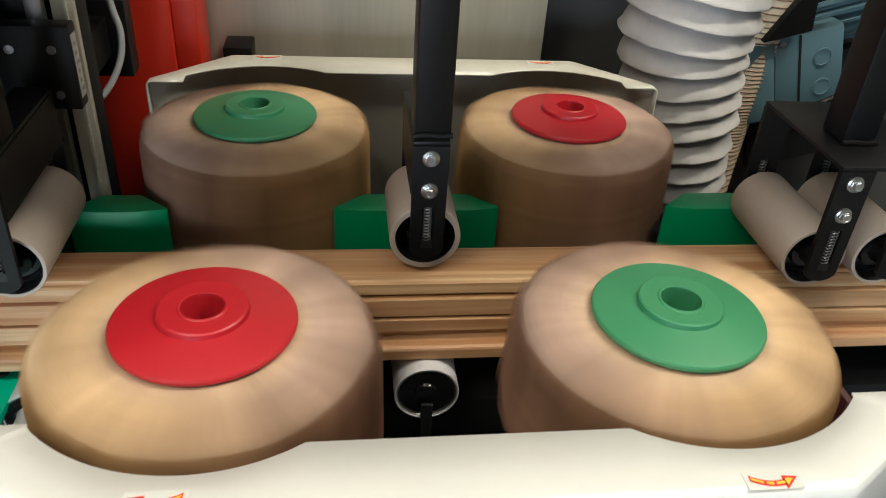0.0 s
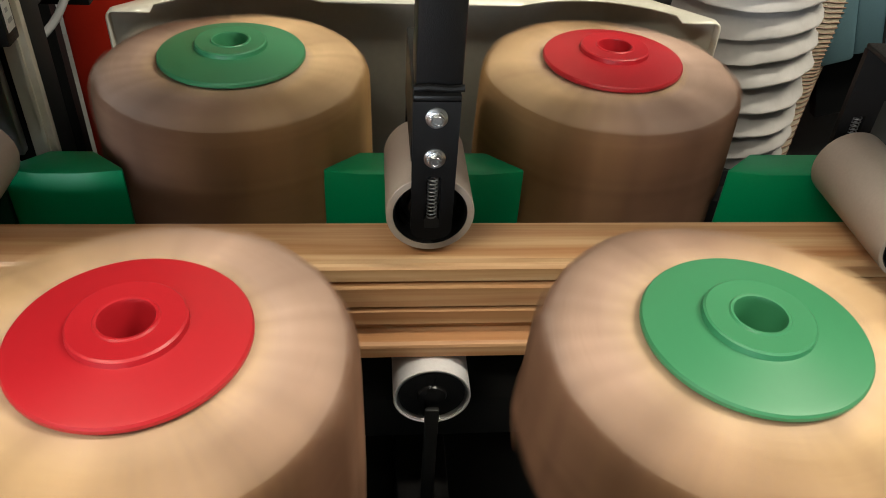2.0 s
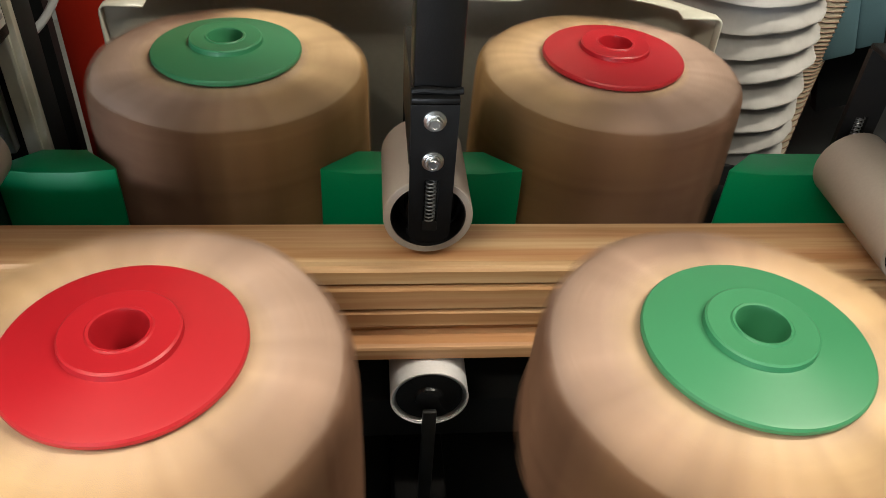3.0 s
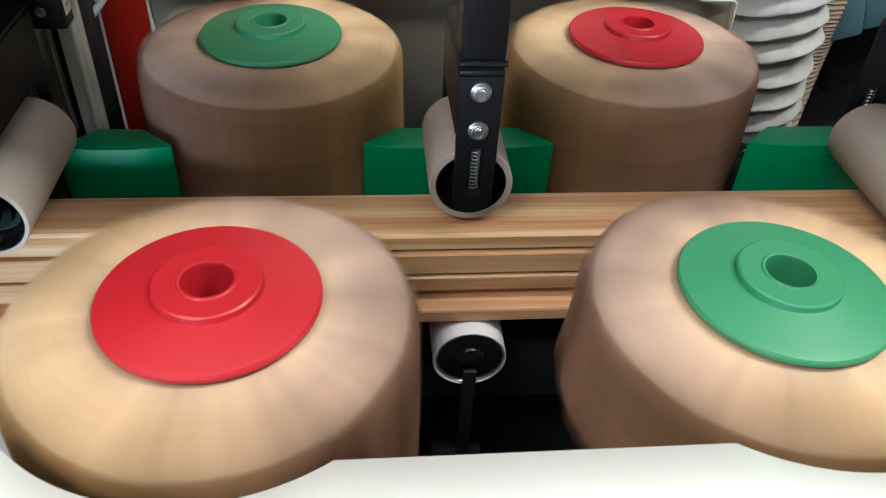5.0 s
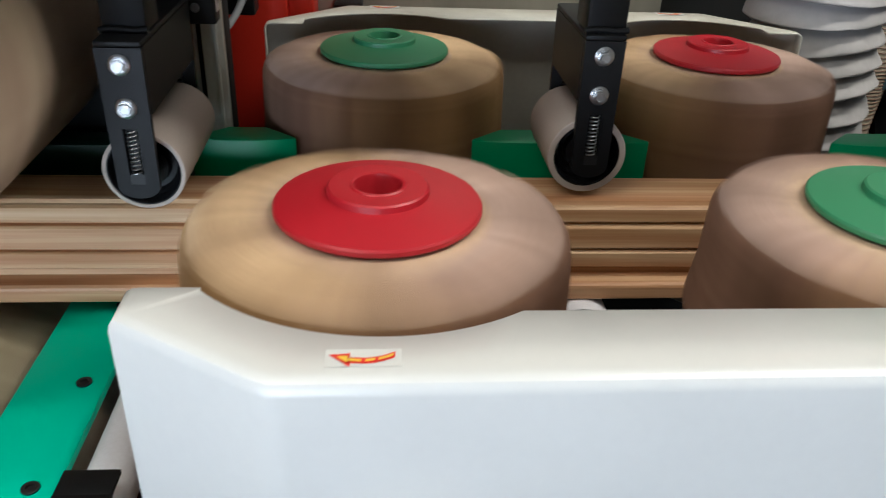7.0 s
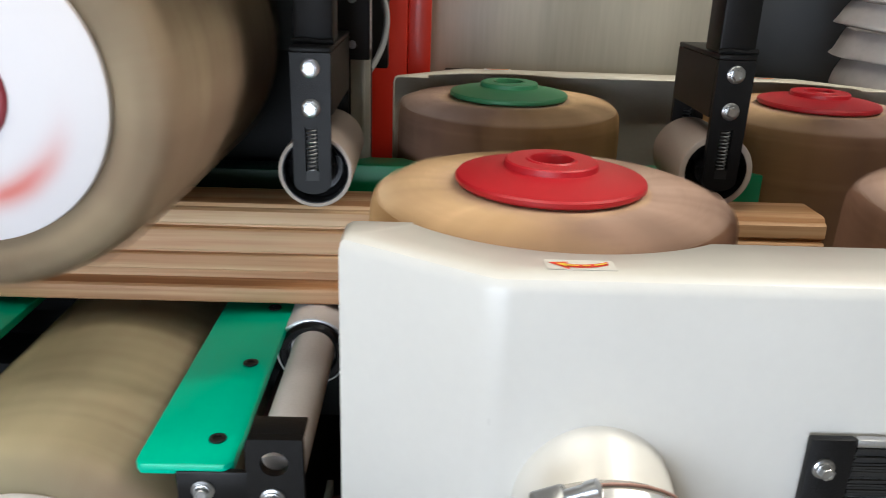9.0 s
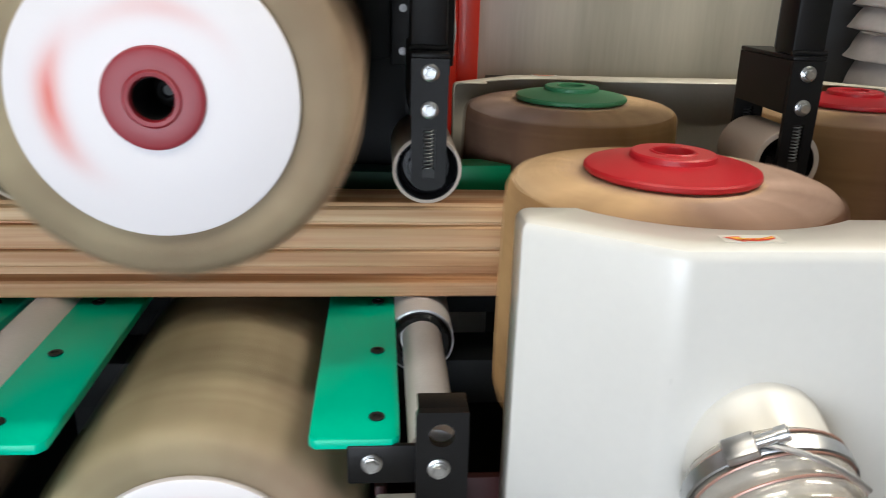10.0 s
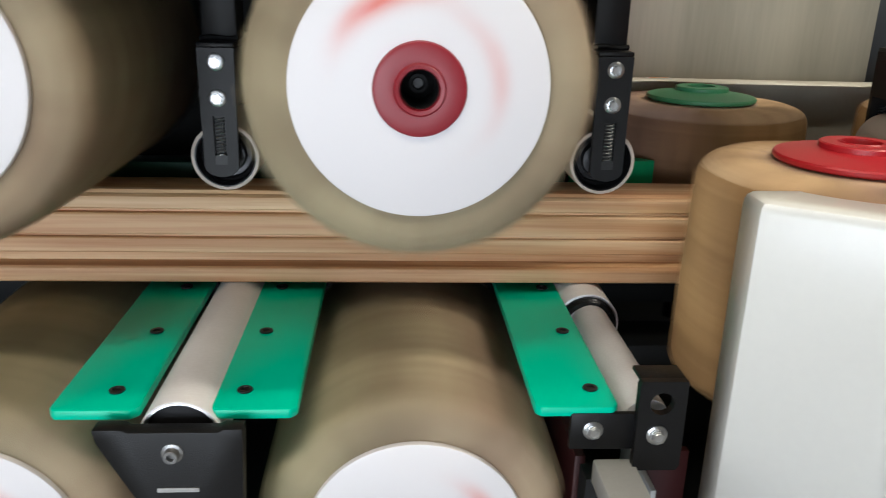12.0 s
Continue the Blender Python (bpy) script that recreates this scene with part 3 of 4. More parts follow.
rear = hood("rear_dust_hood", "cream enamelled sheet dust hood behind two upright brushes", M_HOOD, pose(0.101, 0.955, 1.088, 0, 0, 180),
            [(-0.362, -0.096), (-0.362, -0.112), (-0.260, -0.211), (0.260, -0.211), (0.362, -0.112), (0.362, -0.096)], (0.203, 0.0), 0.162, (0.312, -0.139))
sticker(rear, 0.206, -0.196, 180, 1)
sticker(rear, -0.206, -0.193, 180, -1)

# ---- green guides, wear strips ----
def guide_block(x, label, left=-0.101):
    ob = thing("guide_block", pose(x, 0.828, 0.885), label, "guide block", "green guide blocks")
    plan = [(left, 0.007), (left + 0.036, 0), (0.064, 0), (0.102, 0.006), (0.102, 0.010), (0.066, 0.042), (left + 0.036, 0.042), (left, 0.010)]
    part("block", prism(plan, 0, 0.129, "z"), M_BLOCK, ob, bevel=0.0018)
    return ob


base = guide_block(0.092, "milled green plastic guide block standing behind the board")
copy_thing(base, pose(0.513, 0.828, 0.885))
guide_block(-0.306, "short milled green plastic guide block beside the lift column", -0.012)


rail = thing("guide_rail", pose(-0.72, 0.85, 0.885), "dark green plastic guide rail behind the board", "guide rail")
part("bar", box(-0.33, 0.398, -0.012, 0.03, 0, 0.118), M_DKGREEN, rail, bevel=0.002)


def wear_strip(x, holes, width=0.074):
    ob = thing("wear_strip", pose(x, 0.42, 0.885), "turquoise plastic wear strip screwed down beside a roller", "wear strip", "turquoise wear strips")
    w = width / 2
    plan = [(-w + 0.005, 0), (w - 0.006, 0), (w, 0.007), (w, 0.42), (-w, 0.42), (-w, 0.006)]
    bm = prism(plan, -0.0095, 0, "z")
    part("strip", bm, M_STRIP, ob, bevel=0.002)
    for k in range(4):
        sc = part("screw", lathe([(0.0068, -0.001), (0.0068, 0.0003), (0.0058, 0.0007), (0.0036, 0.0007), (0.0030, -0.0012)], 20), M_SCREW, ob, "black countersunk socket screw")
        sc.location = (holes, 0.033 + 0.1235 * k, 0.0016)
    return ob


wear_strip(-0.799, 0.010)
wear_strip(-0.667, -0.012)
wear_strip(-0.389, 0.018)


# ---- pressure roller units above the board ----
rollers = []


def coil(n, r, wire, z0, z1, y):
    return sweep([(r * math.cos(a), y + r * math.sin(a), z0 + (z1 - z0) * i / (n * 10)) for i in range(n * 10 + 1) for a in (2 * math.pi * i / 10,)], wire, 6)


def pressure_roller(parent, dx, length, r):
    rp = part("roller", lathe([(0.0325, 0.0), (r - 0.0007, 0.0), (r, 0.0008), (r, length - 0.001), (r - 0.0007, length), (0.0325, length)], 48, "y", close=True), M_ROLL, parent, "grey-beige rubber roller sleeve")
    rp.location = (dx, 0, 0)
    part("inner_rim", lathe([(0.0324, 0.001), (0.0324, 0.034), (0.0305, 0.034), (0.0305, 0.004), (0.0315, 0.001)], 48, "y", close=True), M_CAP, rp, "steel rim inside the sleeve")
    part("bearing", lathe([(0.0303, 0.030), (0.0300, 0.017), (0.0265, 0.015), (0.0245, 0.020), (0.020, 0.020), (0.0185, 0.012), (0.0115, 0.011), (0.0105, 0.002), (0.009, -0.006)], 40, "y"), M_CAP, rp, "black bearing shield")
    part("bearing", lathe([(0.0293, length - 0.014), (0.0293, length - 0.006), (0.02, length - 0.005), (0.009, length + 0.006)], 40, "y"), M_BLACK, rp, "black bearing shield")
    rollers.append((rp, dx))
    return rp


def roller_arm(parent, dx, y0, wide=0.037):
    """A flat arm that holds one end of the roller, with a slot and a spring in it."""
    w, s = wide / 2, 0.0062
    prof = []
    for k in range(13):
        a = math.pi + math.pi * k / 12
        prof.append((dx + 0.95 * w * math.cos(a), -0.006 + 0.6 * w * math.sin(a)))
    prof += [(dx + w, 0.115), (dx - w, 0.115)]
    bm = bmesh.new()
    slot = [(dx - s, -0.004), (dx + s, -0.004), (dx + s, 0.047), (dx - s, 0.047)]
    for y in (y0, y0 + 0.006):
        o = [bm.verts.new((x, y, z)) for x, z in prof]
        i = [bm.verts.new((x, y, z)) for x, z in slot]
        eo = [bm.edges.new((o[k], o[(k + 1) % len(o)])) for k in range(len(o))]
        ei = [bm.edges.new((i[k], i[(k + 1) % 4])) for k in range(4)]
        bmesh.ops.triangle_fill(bm, edges=eo + ei, use_beauty=True)
        if y == y0:
            o1, i1 = o, i
    for a, b in ((o1, o), (i1, i)):
        for k in range(len(a)):
            j = (k + 1) % len(a)
            bm.faces.new((a[k], a[j], b[j], b[k]))
    bmesh.ops.recalc_face_normals(bm, faces=bm.faces)
    arm = part("arm", bm, M_BLACK, parent, "flat black roller arm with a slot")
    part("slot_back", box(dx - 0.010, dx + 0.010, y0 + 0.0065, y0 + 0.0085, -0.008, 0.052), M_SCREW, arm)
    sp = part("spring", coil(11, 0.0042, 0.0007, 0.004, 0.045, y0 + 0.003), M_DKSTEEL, arm, "small steel coil spring")
    sp.location = (dx, 0, 0)
    return arm


def roller_unit(x, y, length, offsets=(0.0,), post=(0.004, 0.02), label="black steel arm pressing a grey roller onto the board", up=0.802, r=0.0360, front=-0.019):
    """Origin at the roller's front end on its axis."""
    ob = thing("roller_unit", pose(x, y, 1.047), label, "pressure roller", "pressure roller units")
    lo, hi = min(offsets) - 0.0187, max(offsets) + 0.0187
    y0, y1 = front, length + 0.010
    for dx in offsets:
        pressure_roller(ob, dx, length, r)
        arm = roller_arm(ob, dx, y0)
        roller_arm(ob, dx, y1)
        for z in (0.1015, 0.0652):
            bolt(arm, dx + 0.0, y0, z)
        part("axle", lathe([(0.0075, y0 + 0.0004), (0.0075, y1 + 0.005)], 16, "y"), M_SCREW, ob).location = (dx, 0, 0)
    bm = box(lo, hi, y0 + 0.0002, y1 + 0.0058, 0.1152, 0.1202)
    part("channel_top", bm, M_BLACK, ob, "folded black channel", bevel=0.0015)
    for x in (lo, hi - 0.004) if len(offsets) == 1 else ():
        part("channel_side", box(x, x + 0.004, y0 + 0.0065, y1 - 0.0005, 0.058, 0.115), M_BLACK, ob)
    px, py = post
    part("post", box(px - 0.021, px + 0.016, py - 0.021, py + 0.021, 0.1204, up), M_BLACK, ob, "square black steel post", bevel=0.003)
    part("weld", sweep([(px - 0.022, py - 0.0225, 0.122), (px - 0.012, py - 0.023, 0.1235), (px + 0.006, py - 0.0228, 0.122), (px + 0.017, py - 0.0225, 0.123)], 0.003, 8), M_BLACK, ob, "rough weld seam")
    return ob


roller_unit(0.089, 0.713, 0.102, post=(0.004, 0.017), r=0.0385, front=-0.0135)
roller_unit(-0.320, 0.668, 0.145, post=(0.002, 0.03))
roller_unit(-0.729, 0.668, 0.145, post=(0.002, 0.03), up=0.287)
roller_unit(0.511, 0.664, 0.135, offsets=(0.0, 0.083), post=(0.030, 0.055), label="black steel twin arm pressing two grey rollers onto the board")


# ---- feed rollers below the board ----
def bearing_face(parent, y, r):
    part("end_rim", lathe([(r * 0.985, y + 0.01), (r * 0.985, y + 0.0004), (r * 0.93, y), (r * 0.90, y + 0.002), (r * 0.90, y + 0.01)], 48, "y", close=True), M_STEEL, parent, "bright rim at the roller's end")
    part("end_shield", lathe([(r * 0.9, y + 0.009), (r * 0.88, y + 0.003), (r * 0.4, y + 0.002), (r * 0.36, y - 0.001), (r * 0.2, y - 0.002)], 40, "y"), M_CAP, parent, "black bearing shield")


feeders = []


def feed_roller(x, y, label, length=0.28, r=0.038):
    ob = thing("feed_roller", pose(x, y, 0.8955 - r), label, "feed roller", "feed rollers")
    sleeve = part("sleeve", lathe([(r - 0.0016, 0), (r - 0.0006, 0), (r, 0.0006), (r, length), (r - 0.0016, length)], 48, "y", close=True), M_WHITEROLL, ob, "white rubber sleeve")
    bearing_face(sleeve, 0.001, r - 0.0012)
    feeders.append(sleeve)
    return ob


fr = feed_roller(0.096, 0.672, "white feed roller with a black end under the board")
part("bracket", box(-0.007, 0.007, -0.010, -0.004, -0.20, -0.008), M_SCREW, fr, bevel=0.002)
part("foot", box(-0.03, 0.03, -0.02, 0.25, -0.31, -0.20), M_BLACK, fr, bevel=0.002)
fr = feed_roller(0.508, 0.672, "white feed roller with a black end under the board")
part("bracket", box(-0.007, 0.007, -0.010, -0.004, -0.20, -0.008), M_SCREW, fr, bevel=0.002)
part("foot", box(-0.03, 0.03, -0.02, 0.25, -0.31, -0.20), M_BLACK, fr, bevel=0.002)

# Roller with a thin sleeved shaft reaching to a bracket in front
fr = feed_roller(-0.325, 0.655, "white feed roller on a long sleeved shaft beside the white hood")
part("shaft_sleeve", lathe([(0.0215, -0.222), (0.0215, -0.004), (0.0235, -0.004), (0.0235, 0.002)], 40, "y"), M_WHITEROLL, fr, "white plastic sleeve over the shaft").location = (0.002, 0, 0.006)
part("seal_ring", lathe([(0.0240, 0.004), (0.0240, -0.004), (0.0262, -0.0068), (0.0312, -0.0068), (0.0345, -0.003), (0.0345, 0.004)], 40, "y", close=True), M_CAP, fr, "glossy black seal ring")
br = bmesh.new()
for y in (-0.245, -0.237):
    o = [br.verts.new((x, y, z)) for x, z in ((-0.014, -0.030), (0.025, -0.030), (0.028, -0.025), (0.027, 0.057), (-0.013, 0.057), (-0.015, 0.053))]
    c = [br.verts.new((0.006 + 0.0105 * math.cos(a), y, 0.036 + 0.0105 * math.sin(a))) for a in [2 * math.pi * k / 20 for k in range(20)]]
    es = [br.edges.new((q[k], q[(k + 1) % len(q)])) for q in (o, c) for k in range(len(q))]
    bmesh.ops.triangle_fill(br, edges=es, use_beauty=True)
    if y == -0.245:
        o1, c1 = o, c
for a, b in ((o1, o), (c1, c)):
    for k in range(len(a)):
        br.faces.new((a[k], a[(k + 1) % len(a)], b[(k + 1) % len(b)], b[k]))
bmesh.ops.recalc_face_normals(br, faces=br.faces)
bk = part("bracket", br, M_BLACK, fr, "black plate bracket with a round hole")
part("bracket_top", box(-0.013, 0.027, -0.2368, -0.213, 0.053, 0.057), M_BLACK, bk, bevel=0.0008)
bolt(bk, 0.004, -0.2452, 0.006, 0.0092)
tie = part("tie_plate", box(-0.070, -0.006, -0.2365, -0.2305, -0.014, 0.022), M_BLACK, fr, "black tie plate beside the bracket", bevel=0.002)
bolt(tie, -0.050, -0.2367, 0.006, 0.0088)
part("support_bar", box(-0.046, -0.010, -0.44, -0.232, -0.050, -0.026), M_BAR, fr, "grey square steel bar", bevel=0.002)
part("support_leg", box(-0.048, -0.012, -0.225, -0.20, -0.31, -0.0525), M_DARK, fr)

# Long roller between two wear strips
fr = feed_roller(-0.727, 0.415, "long white feed roller between two turquoise wear strips", length=0.40, r=0.0352)
trap = [(-0.064, 0.022), (-0.040, 0.022), (-0.036, 0.0195), (0.036, 0.0195), (0.040, 0.022), (0.056, 0.022), (0.056, 0.010), (0.048, -0.16), (-0.006, -0.16), (-0.006, -0.10), (-0.062, 0.010)]
bk = part("bracket", prism(trap, -0.022, -0.006, "y"), M_BLACK, fr, "black trapezoid roller bracket", bevel=0.0015)
lb = part("bolt", lathe([(0.0088, 0), (0.0088, -0.0014), (0.0062, -0.002), (0.0060, -0.0075), (0.0054, -0.008), (0.0032, -0.008), (0.0030, -0.004)], 24, "y"), M_DKSTEEL, bk, "dark steel socket head bolt")
lb.location = (-0.001, -0.0222, 0.001)
part("lower_slot", box(-0.016, 0.018, -0.0232, -0.0222, -0.036, -0.032), M_STEEL, bk, "pale slot edge")
part("foot", box(-0.006, 0.045, -0.02, 0.36, -0.31, -0.1605), M_BLACK, fr)

# ---- lift column with its rail, beside the red column ----
lift = thing("lift_column", pose(-0.282, 0.888, 0.80), "pale aluminium lift column with a black linear rail", "lift column")
part("profile", box(-0.024, 0.0, 0.0, 0.010, 0.19, 1.1), M_HOOD, lift, "pale aluminium profile", bevel=0.002)
part("profile_lip", box(-0.0095, -0.0065, -0.0035, 0.0, 0.19, 1.1), M_HOOD, lift)
part("rail_plate", box(-0.20, -0.001, 0.0105, 0.05, 0.12, 1.1), M_DARK, lift, "black mounting plate", bevel=0.002)
part("rail", box(-0.046, -0.028, -0.014, -0.0005, 0.205, 1.1), M_STEEL, lift, "dark steel linear rail", bevel=0.002)
for z in (0.225, 0.285, 0.345):
    part("rail_screw", lathe([(0.004, -0.0146), (0.004, -0.0152), (0.0025, -0.0152), (0.0022, -0.0135)], 16, "y"), M_DKSTEEL, lift).location = (-0.037, 0, z)
carriage = part("carriage", box(-0.074, 0.002, -0.040, -0.0148, 0.333, 0.425), M_BLACK, lift, "black rail carriage", bevel=0.002)
for z in (0.35, 0.40):
    for x in (-0.06, -0.018):
        part("screw", lathe([(0.0048, -0.0402), (0.0048, -0.0418), (0.003, -0.042), (0.0025, -0.0395)], 16, "y"), M_DKSTEEL, carriage).location = (x, 0, z)
part("name_plate", box(0.0023, 0.0028, -0.036, -0.020, 0.345, 0.415), M_COVER, carriage, "white plate with illegible print")
for k in range(6):
    part("print_bar", box(0.0030, 0.0033, -0.032, -0.027 + 0.004 * (k % 3 == 0), 0.352 + 0.010 * k, 0.356 + 0.010 * k), M_INK, carriage)
part("switch_box", box(-0.050, 0.014, 0.145, 0.18, 0.30, 0.40), M_BLACK, lift, "black switch box", bevel=0.002)
part("switch_bracket", box(-0.045, -0.010, 0.051, 0.1445, 0.33, 0.38), M_BLACK, lift)
part("lift_plate", box(-0.16, -0.0745, -0.030, -0.001, 0.34, 1.0), M_BLACK, lift, "black lifting plate", bevel=0.002)
switch = thing("limit_switch", pose(-0.39, 0.95, 1.06), "small black limit switch with a grey cap and a thin lead", "switch")
part("housing", box(-0.014, 0.012, -0.012, 0.012, -0.034, 0.036), M_BLACK, switch, bevel=0.003)
part("cap", box(-0.014, 0.014, -0.014, 0.014, 0.0365, 0.060), M_BAR, switch, "grey plastic cap", bevel=0.003)
part("lead", sweep(curve([(-0.06, 0, 0.0), (-0.03, -0.012, -0.012), (0.0, -0.016, -0.012), (0.03, -0.014, -0.010)]), 0.0018, 8), M_SCREW, switch, "thin black lead")
part("stem", box(-0.006, 0.006, 0.0125, 0.19, -0.02, 0.02), M_DARK, switch)
cable = part("cable", sweep(curve([(-0.283, 1.0, 1.5), (-0.277, 1.0, 1.24), (-0.268, 1.0, 1.165), (-0.281, 0.99, 1.117), (-0.310, 0.97, 1.085), (-0.35, 0.94, 1.08)]), 0.0042, 12), M_CABLE)
tagged(cable, "grey cable hanging in a loop beside the red column", "cable")

# ---- dust hoses and the motor at the far end ----
hose = thing("dust_hose", pose(0, 0, 0), "pleated grey fabric dust hose hanging behind the brushes", "dust hose")
hpath = curve([(0.585, 1.215, 1.50), (0.577, 1.215, 1.30), (0.562, 1.22, 1.12), (0.585, 1.215, 0.97), (0.612, 1.22, 0.80), (0.63, 1.24, 0.62)], 30)
hlen = [0.0]
for a, b in zip(hpath, hpath[1:]):
    hlen.append(hlen[-1] + (b - a).length)


def along(d):
    for k in range(len(hlen) - 1):
        if hlen[k + 1] >= d:
            return hpath[k].lerp(hpath[k + 1], (d - hlen[k]) / (hlen[k + 1] - hlen[k])), (hpath[k + 1] - hpath[k]).normalized()
    return hpath[-1], (hpath[-1] - hpath[-2]).normalized()


PLEAT = 0.0385
for k in range(int(hlen[-1] / PLEAT)):
    c, d = along(PLEAT * k)
    size = 0.116 - 0.040 * max(0.0, min(1.0, (PLEAT * k - 0.30) / 0.4))
    rnd = random.Random(k)
    ph = [rnd.uniform(0, 6.28) for _ in range(4)]
    sag = lambda i, q: 1 + 0.012 * math.sin(2 * math.pi * i / 56 * 3 + ph[0] + q) + 0.010 * math.sin(2 * math.pi * i / 56 * 11 + ph[1]) + 0.006 * math.sin(2 * math.pi * i / 56 * 19 + ph[2] + q)
    bm = lathe([(size * 0.82, -0.004), (size * 0.87, 0.006), (size * 0.915, 0.016), (size * 0.955, 0.0265), (size * 0.985, 0.0335), (size * 0.998, 0.0365), (size * 0.99, 0.0385), (size * 0.94, 0.0380), (size * 0.83, 0.0400), (size * 0.78, 0.038), (size * 0.78, -0.002)], 56, wob=sag, close=True)
    pl = part("pleat", bm, M_FABRIC, hose, sharp=75)
    pl.matrix_local = Matrix.Translation(c) @ d.to_track_quat("Z", "Y").to_matrix().to_4x4() @ pose(0, 0, 0, 2.2 * math.sin(k * 2.3), 1.6 * math.cos(k * 1.7), 0)
wire_hose = thing("wire_hose", pose(0, 0, 0), "yellowish clear plastic hose with a wire spiral", "dust hose")
wpath = curve([(0.745, 1.27, 1.6), (0.715, 1.26, 1.2), (0.690, 1.25, 1.02), (0.678, 1.25, 0.88), (0.675, 1.25, 0.6)], 40)
part("skin", sweep(wpath, 0.046, 32), M_PLASTIC, wire_hose)
spiral = []
for i in range(len(wpath) * 8 - 8):
    a, b = wpath[i // 8], wpath[min(i // 8 + 1, len(wpath) - 1)]
    p = a.lerp(b, (i % 8) / 8)
    t = 2 * math.pi * i / 16
    spiral.append((p.x + 0.0465 * math.cos(t), p.y + 0.0465 * math.sin(t), p.z))
part("wire", sweep(spiral, 0.0014, 5), M_WIRE, wire_hose, "dark wire spiral")

motor = thing("motor", pose(0.785, 1.29, 1.040, 0, -16, 0), "blue-grey cast electric motor with a terminal box", "motor")
part("housing", lathe([(0.03, -0.16), (0.075, -0.155), (0.085, -0.14), (0.085, 0.16), (0.05, 0.17)], 48, "x"), M_MOTOR, motor, sharp=40).location = (0.09, 0.06, 0.10)
for k in range(14):
    a = math.pi * (0.55 + 0.9 * k / 13)
    fin = part("cooling_fin", box(-0.13, 0.13, -0.003, 0.003, 0.082, 0.100), M_MOTOR, motor)
    fin.matrix_local = pose(0.09, 0.06, 0.10) @ pose(0, 0, 0, math.degrees(a) - 90)
tbx = part("terminal_box", box(-0.045, 0.075, -0.075, 0.0, -0.055, 0.085), M_MOTOR, motor, bevel=0.006)
part("box_lid", box(-0.100, -0.0455, -0.082, 0.01, -0.058, 0.088), M_MOTOR, tbx, bevel=0.008)
part("lid_seam", box(-0.004, 0.0, -0.0765, -0.0752, -0.054, 0.084), M_DARK, tbx)
for z in (-0.02, 0.035):
    part("knockout", lathe([(0.016, -0.0750), (0.016, -0.0772), (0.0135, -0.0776), (0.0132, -0.0758)], 24, "y"), M_MOTOR, tbx).location = (0.038, 0, z)
part("lid_screw", lathe([(0.005, -0.075), (0.005, -0.079), (0.002, -0.0795)], 16, "y"), M_ZINC, tbx).location = (-0.032, 0, 0.075)
part("guard_plate", prism([(-0.075, 0.098), (-0.005, 0.165), (0.10, 0.165), (0.10, 0.150), (0.012, 0.142), (0.004, 0.098)], -0.10, -0.086), M_BLACK, motor, "black angled guard plate")
part("motor_bracket", box(-0.06, 0.20, 0.0, 0.02, -0.2, 0.0), M_DARK, motor)
lead = part("motor_lead", sweep(curve([(0.74, 1.02, 1.10), (0.67, 1.00, 1.075), (0.630, 0.99, 1.02), (0.635, 0.98, 0.95), (0.68, 0.98, 0.90)]), 0.0045, 10), M_BLACK)
tagged(lead, "thin black motor lead in a loose bow", "cable")

# ---- the front hood's extraction port ----
port = part("extraction_port", lathe([(0.0515, 0.035), (0.0515, -0.060), (0.050, -0.061), (0.050, 0.035)], 64, "y", close=True), M_COVER, front, "white steel pipe stub on the hood", sharp=40)
port.matrix_local = pose(-0.195, -0.197, -0.153, 25, 0, 0)
clear_hose = thing("clear_hose", pose(-0.103, 0.3500, 0.9334, 25, 0, 0), "clear plastic hose with wire spiral clamped onto the pipe", "dust hose")
ribs = [(0.0540 + 0.0016 * abs(math.sin(math.pi * k / 8)), -0.033 - 0.002 * k) for k in range(81)]
part("skin", lathe(ribs + [(0.0530, ribs[-1][1]), (0.0530, -0.033)], 64, "y", close=True), M_CLEAR, clear_hose, sharp=80)
wire = [(0.0562 * math.cos(a), -0.033 - 0.016 * a / (2 * math.pi), 0.0562 * math.sin(a)) for a in [math.pi * k / 16 for k in range(318)]]
part("wire", sweep(wire, 0.0010, 6), M_PINKWIRE, clear_hose, "copper-coloured wire spiral")
CLAMP_TURN = -33
clamp = part("hose_clamp", lathe([(0.0572, -0.040), (0.0584, -0.041), (0.0584, -0.051), (0.0572, -0.052)], 64, "y", close=True), M_ZINC, clear_hose, "shiny worm-drive hose clamp")
clamp.matrix_local = pose(0, 0, 0, 0, CLAMP_TURN, 0)
part("screw_housing", box(-0.014, 0.008, -0.054, -0.038, 0.0560, 0.0665), M_ZINC, clamp, bevel=0.002)
part("clamp_screw", lathe([(0.0042, 0.008), (0.0042, 0.020), (0.0055, 0.0205), (0.0055, 0.028), (0.003, 0.029)], 20, "x"), M_ZINC, clamp).location = (0, -0.046, 0.0635)
tail = [(0.0615 * math.sin(0.15 + 0.05 * k) , -0.046 - 0.0015 * k, 0.0615 * math.cos(0.15 + 0.05 * k)) for k in range(22)]
part("band_tail", sweep(tail, 0.0022, 8), M_STEEL, clamp, "grooved band tail")

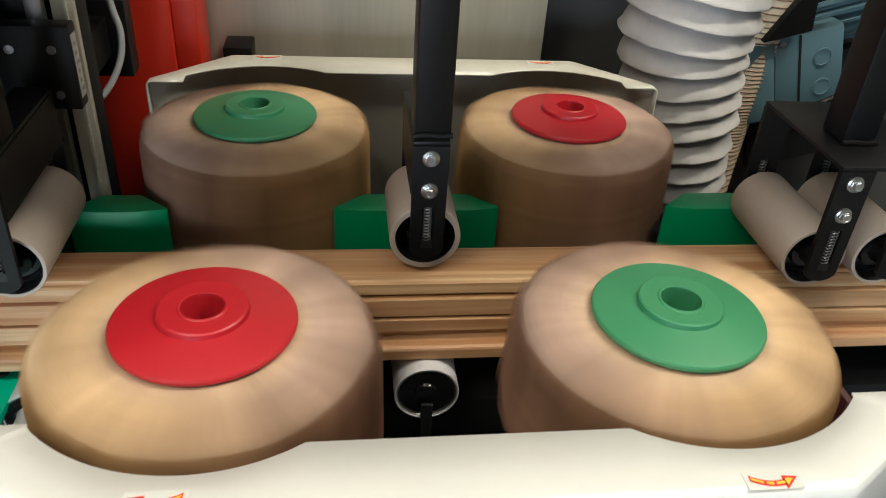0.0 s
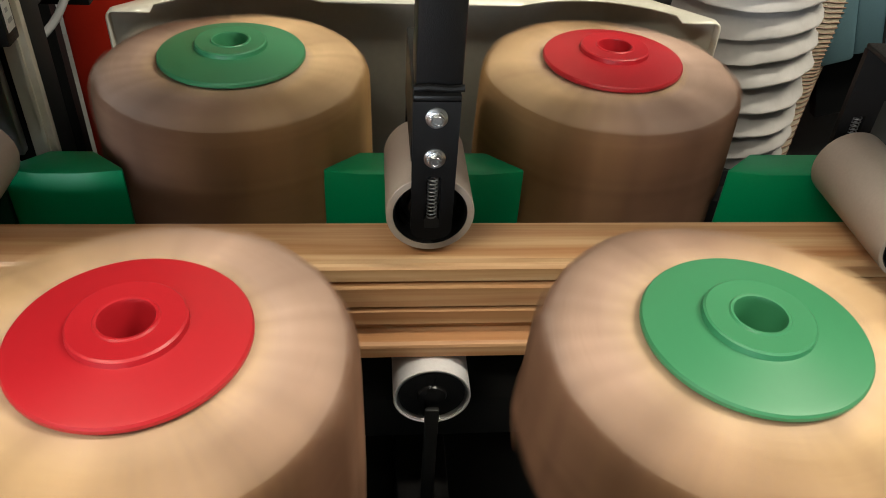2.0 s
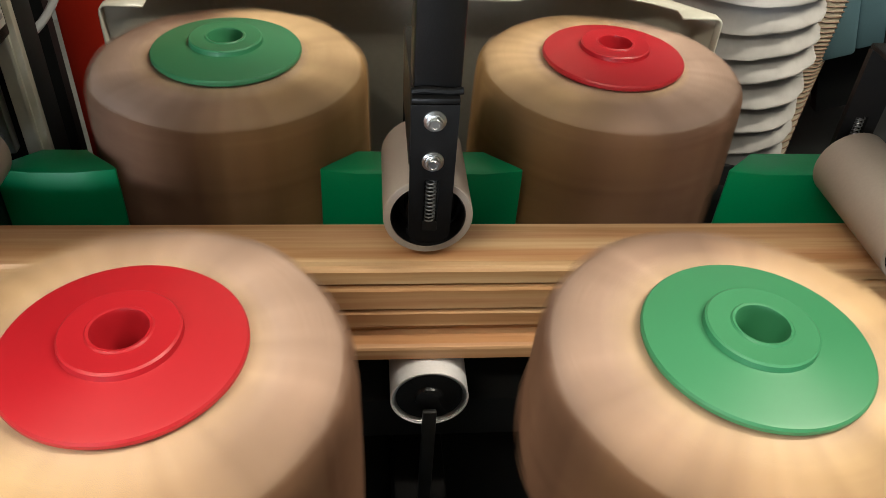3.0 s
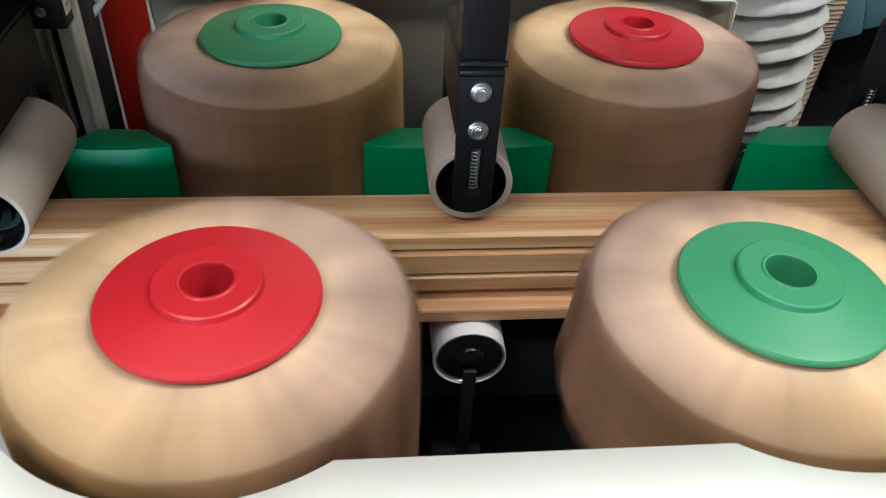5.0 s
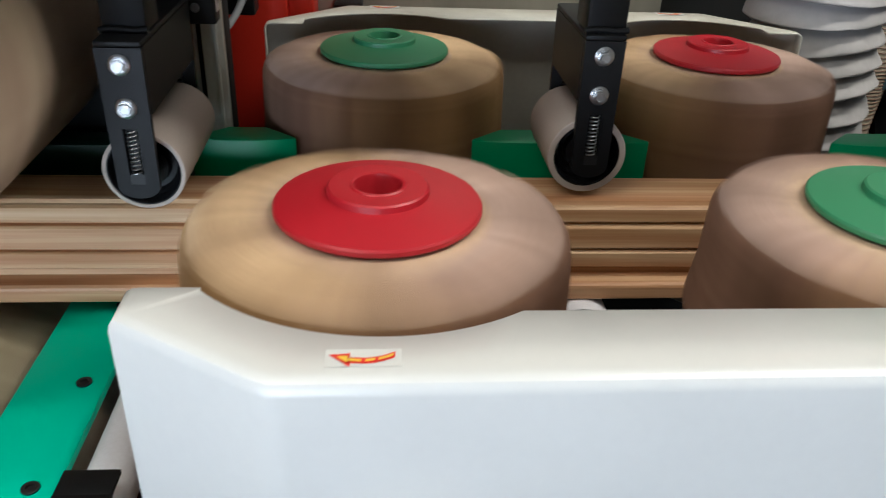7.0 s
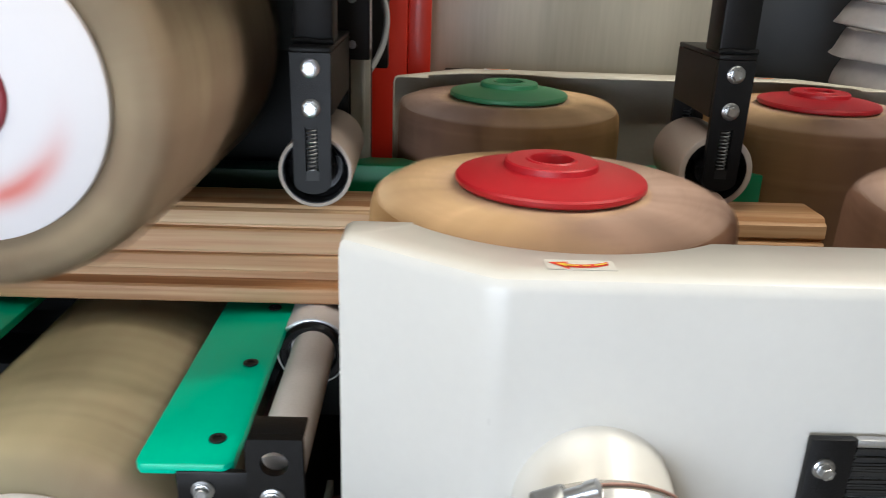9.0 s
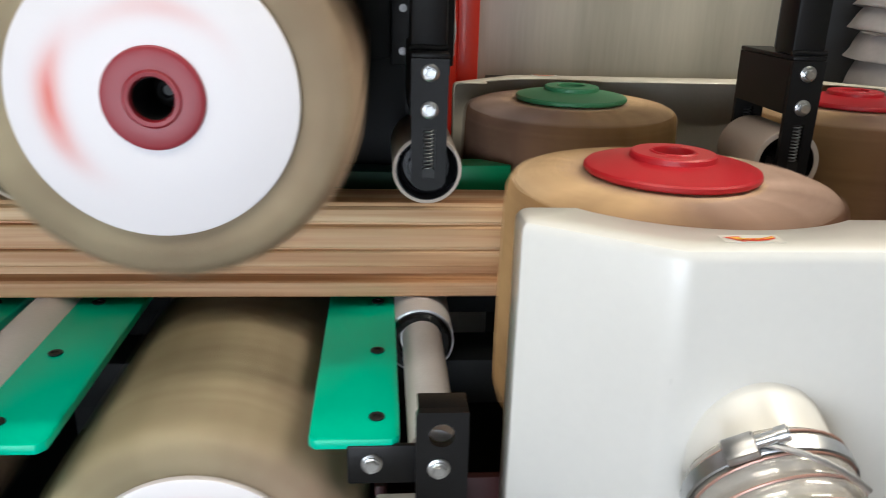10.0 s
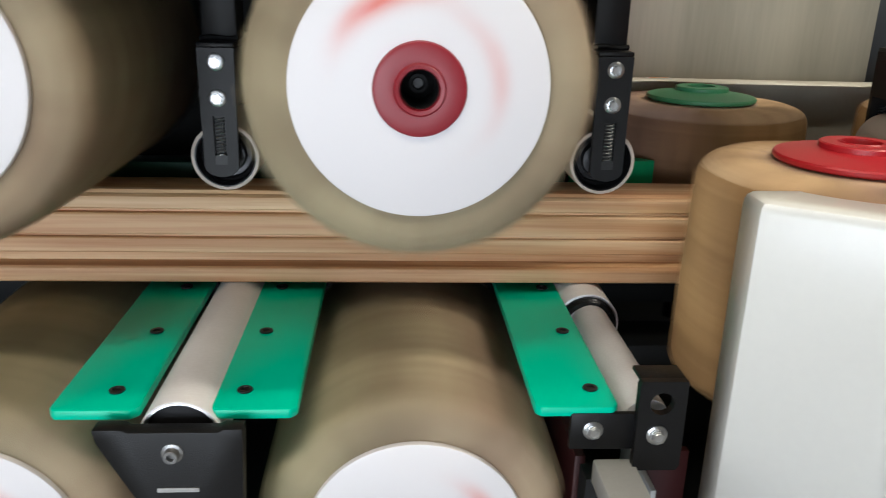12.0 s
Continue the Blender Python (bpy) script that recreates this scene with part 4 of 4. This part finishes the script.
# ---- brush curtain box on the hood ----
cur = thing("brush_seal", pose(0.025, 0.330, 0.98), "black frame with a dark brush seal on the white hood", "brush seal")
part("frame", box(0.0, 0.028, -0.006, 0.0, -0.30, 0.0), M_BLACK, cur, bevel=0.001)
part("top_rail", box(0.0285, 0.30, -0.006, 0.0, -0.005, 0.0), M_STEEL, cur, bevel=0.001)
bm = bmesh.new()
rnd = random.Random(3)
for k in range(150):
    z = -0.007 - 0.0019 * k
    y = -0.004 + rnd.uniform(-0.0015, 0.0015)
    box(0.029, 0.28 + rnd.uniform(-0.01, 0.01), y - 0.0008, y + 0.0008, z - 0.0009, z + 0.0007, bm)
part("bristle_fringe", bm, M_GUM, cur, "dark brush hair")
bolt(cur, 0.010, -0.0062, -0.020, 0.0070)


# ---- what moves ----
def spin_rows(place, axis, per_second, start=0.0):
    """Even turning in steps of a thirtieth of a second."""
    turn = per_second / 30
    rows = []
    for i in range(361):
        a = start + turn * i
        rows.append((i / 30, place @ (pose(0, 0, 0, 0, 0, a) if axis == "z" else pose(0, 0, 0, 0, a, 0))))
    return rows


def disc_rows(place, marks):
    """Fast turning of a lying drum that passes the given angles at the given times."""
    angles, total = [], marks[0][1]
    rows = []
    for (t0, a0), (t1, a1) in zip(marks, marks[1:]):
        steps = round((t1 - t0) * 30)
        full = ((a1 - a0) % 360) + 360 * round((58 * steps - (a1 - a0) % 360) / 360)
        for i in range(steps):
            rows.append((t0 + i / 30, place @ pose(0, 0, 0, 0, -(total + full * i / steps), 0)))
        total += full
    rows.append((marks[-1][0], place @ pose(0, 0, 0, 0, -total, 0)))
    return rows


def motions():
    walk(board, [(t, pose(BOARD_END + FEED * (9.0 - t), 0, 0)) for t in (0.0, 3.0, 6.0, 9.0, 12.0)])
    for k, (ob, hx, hy) in enumerate(heads):
        walk(ob, spin_rows(pose(hx, hy, HZ), "z", 1000 if k in (0, 3) else -1000, 17 * k))
    marks = [(0.0, 0), (4.5, 40), (9.0, 300), (9.5, 48), (10.0, 185), (10.5, 5), (11.0, 155), (11.5, 143), (12.0, 115)]
    for k, (ob, x, y, z) in enumerate(drums):
        walk(ob, disc_rows(pose(x, y, z), [(t, a + 130 * k) for t, a in marks]))
    for ob, dx in rollers:
        walk(ob, [(0.4 * i, pose(dx, 0, 0, 0, -57 * i, 0)) for i in range(31)])
    for ob in feeders:
        walk(ob, [(0.4 * i, pose(0, 0, 0, 0, 53 * i, 0)) for i in range(31)])


motions()
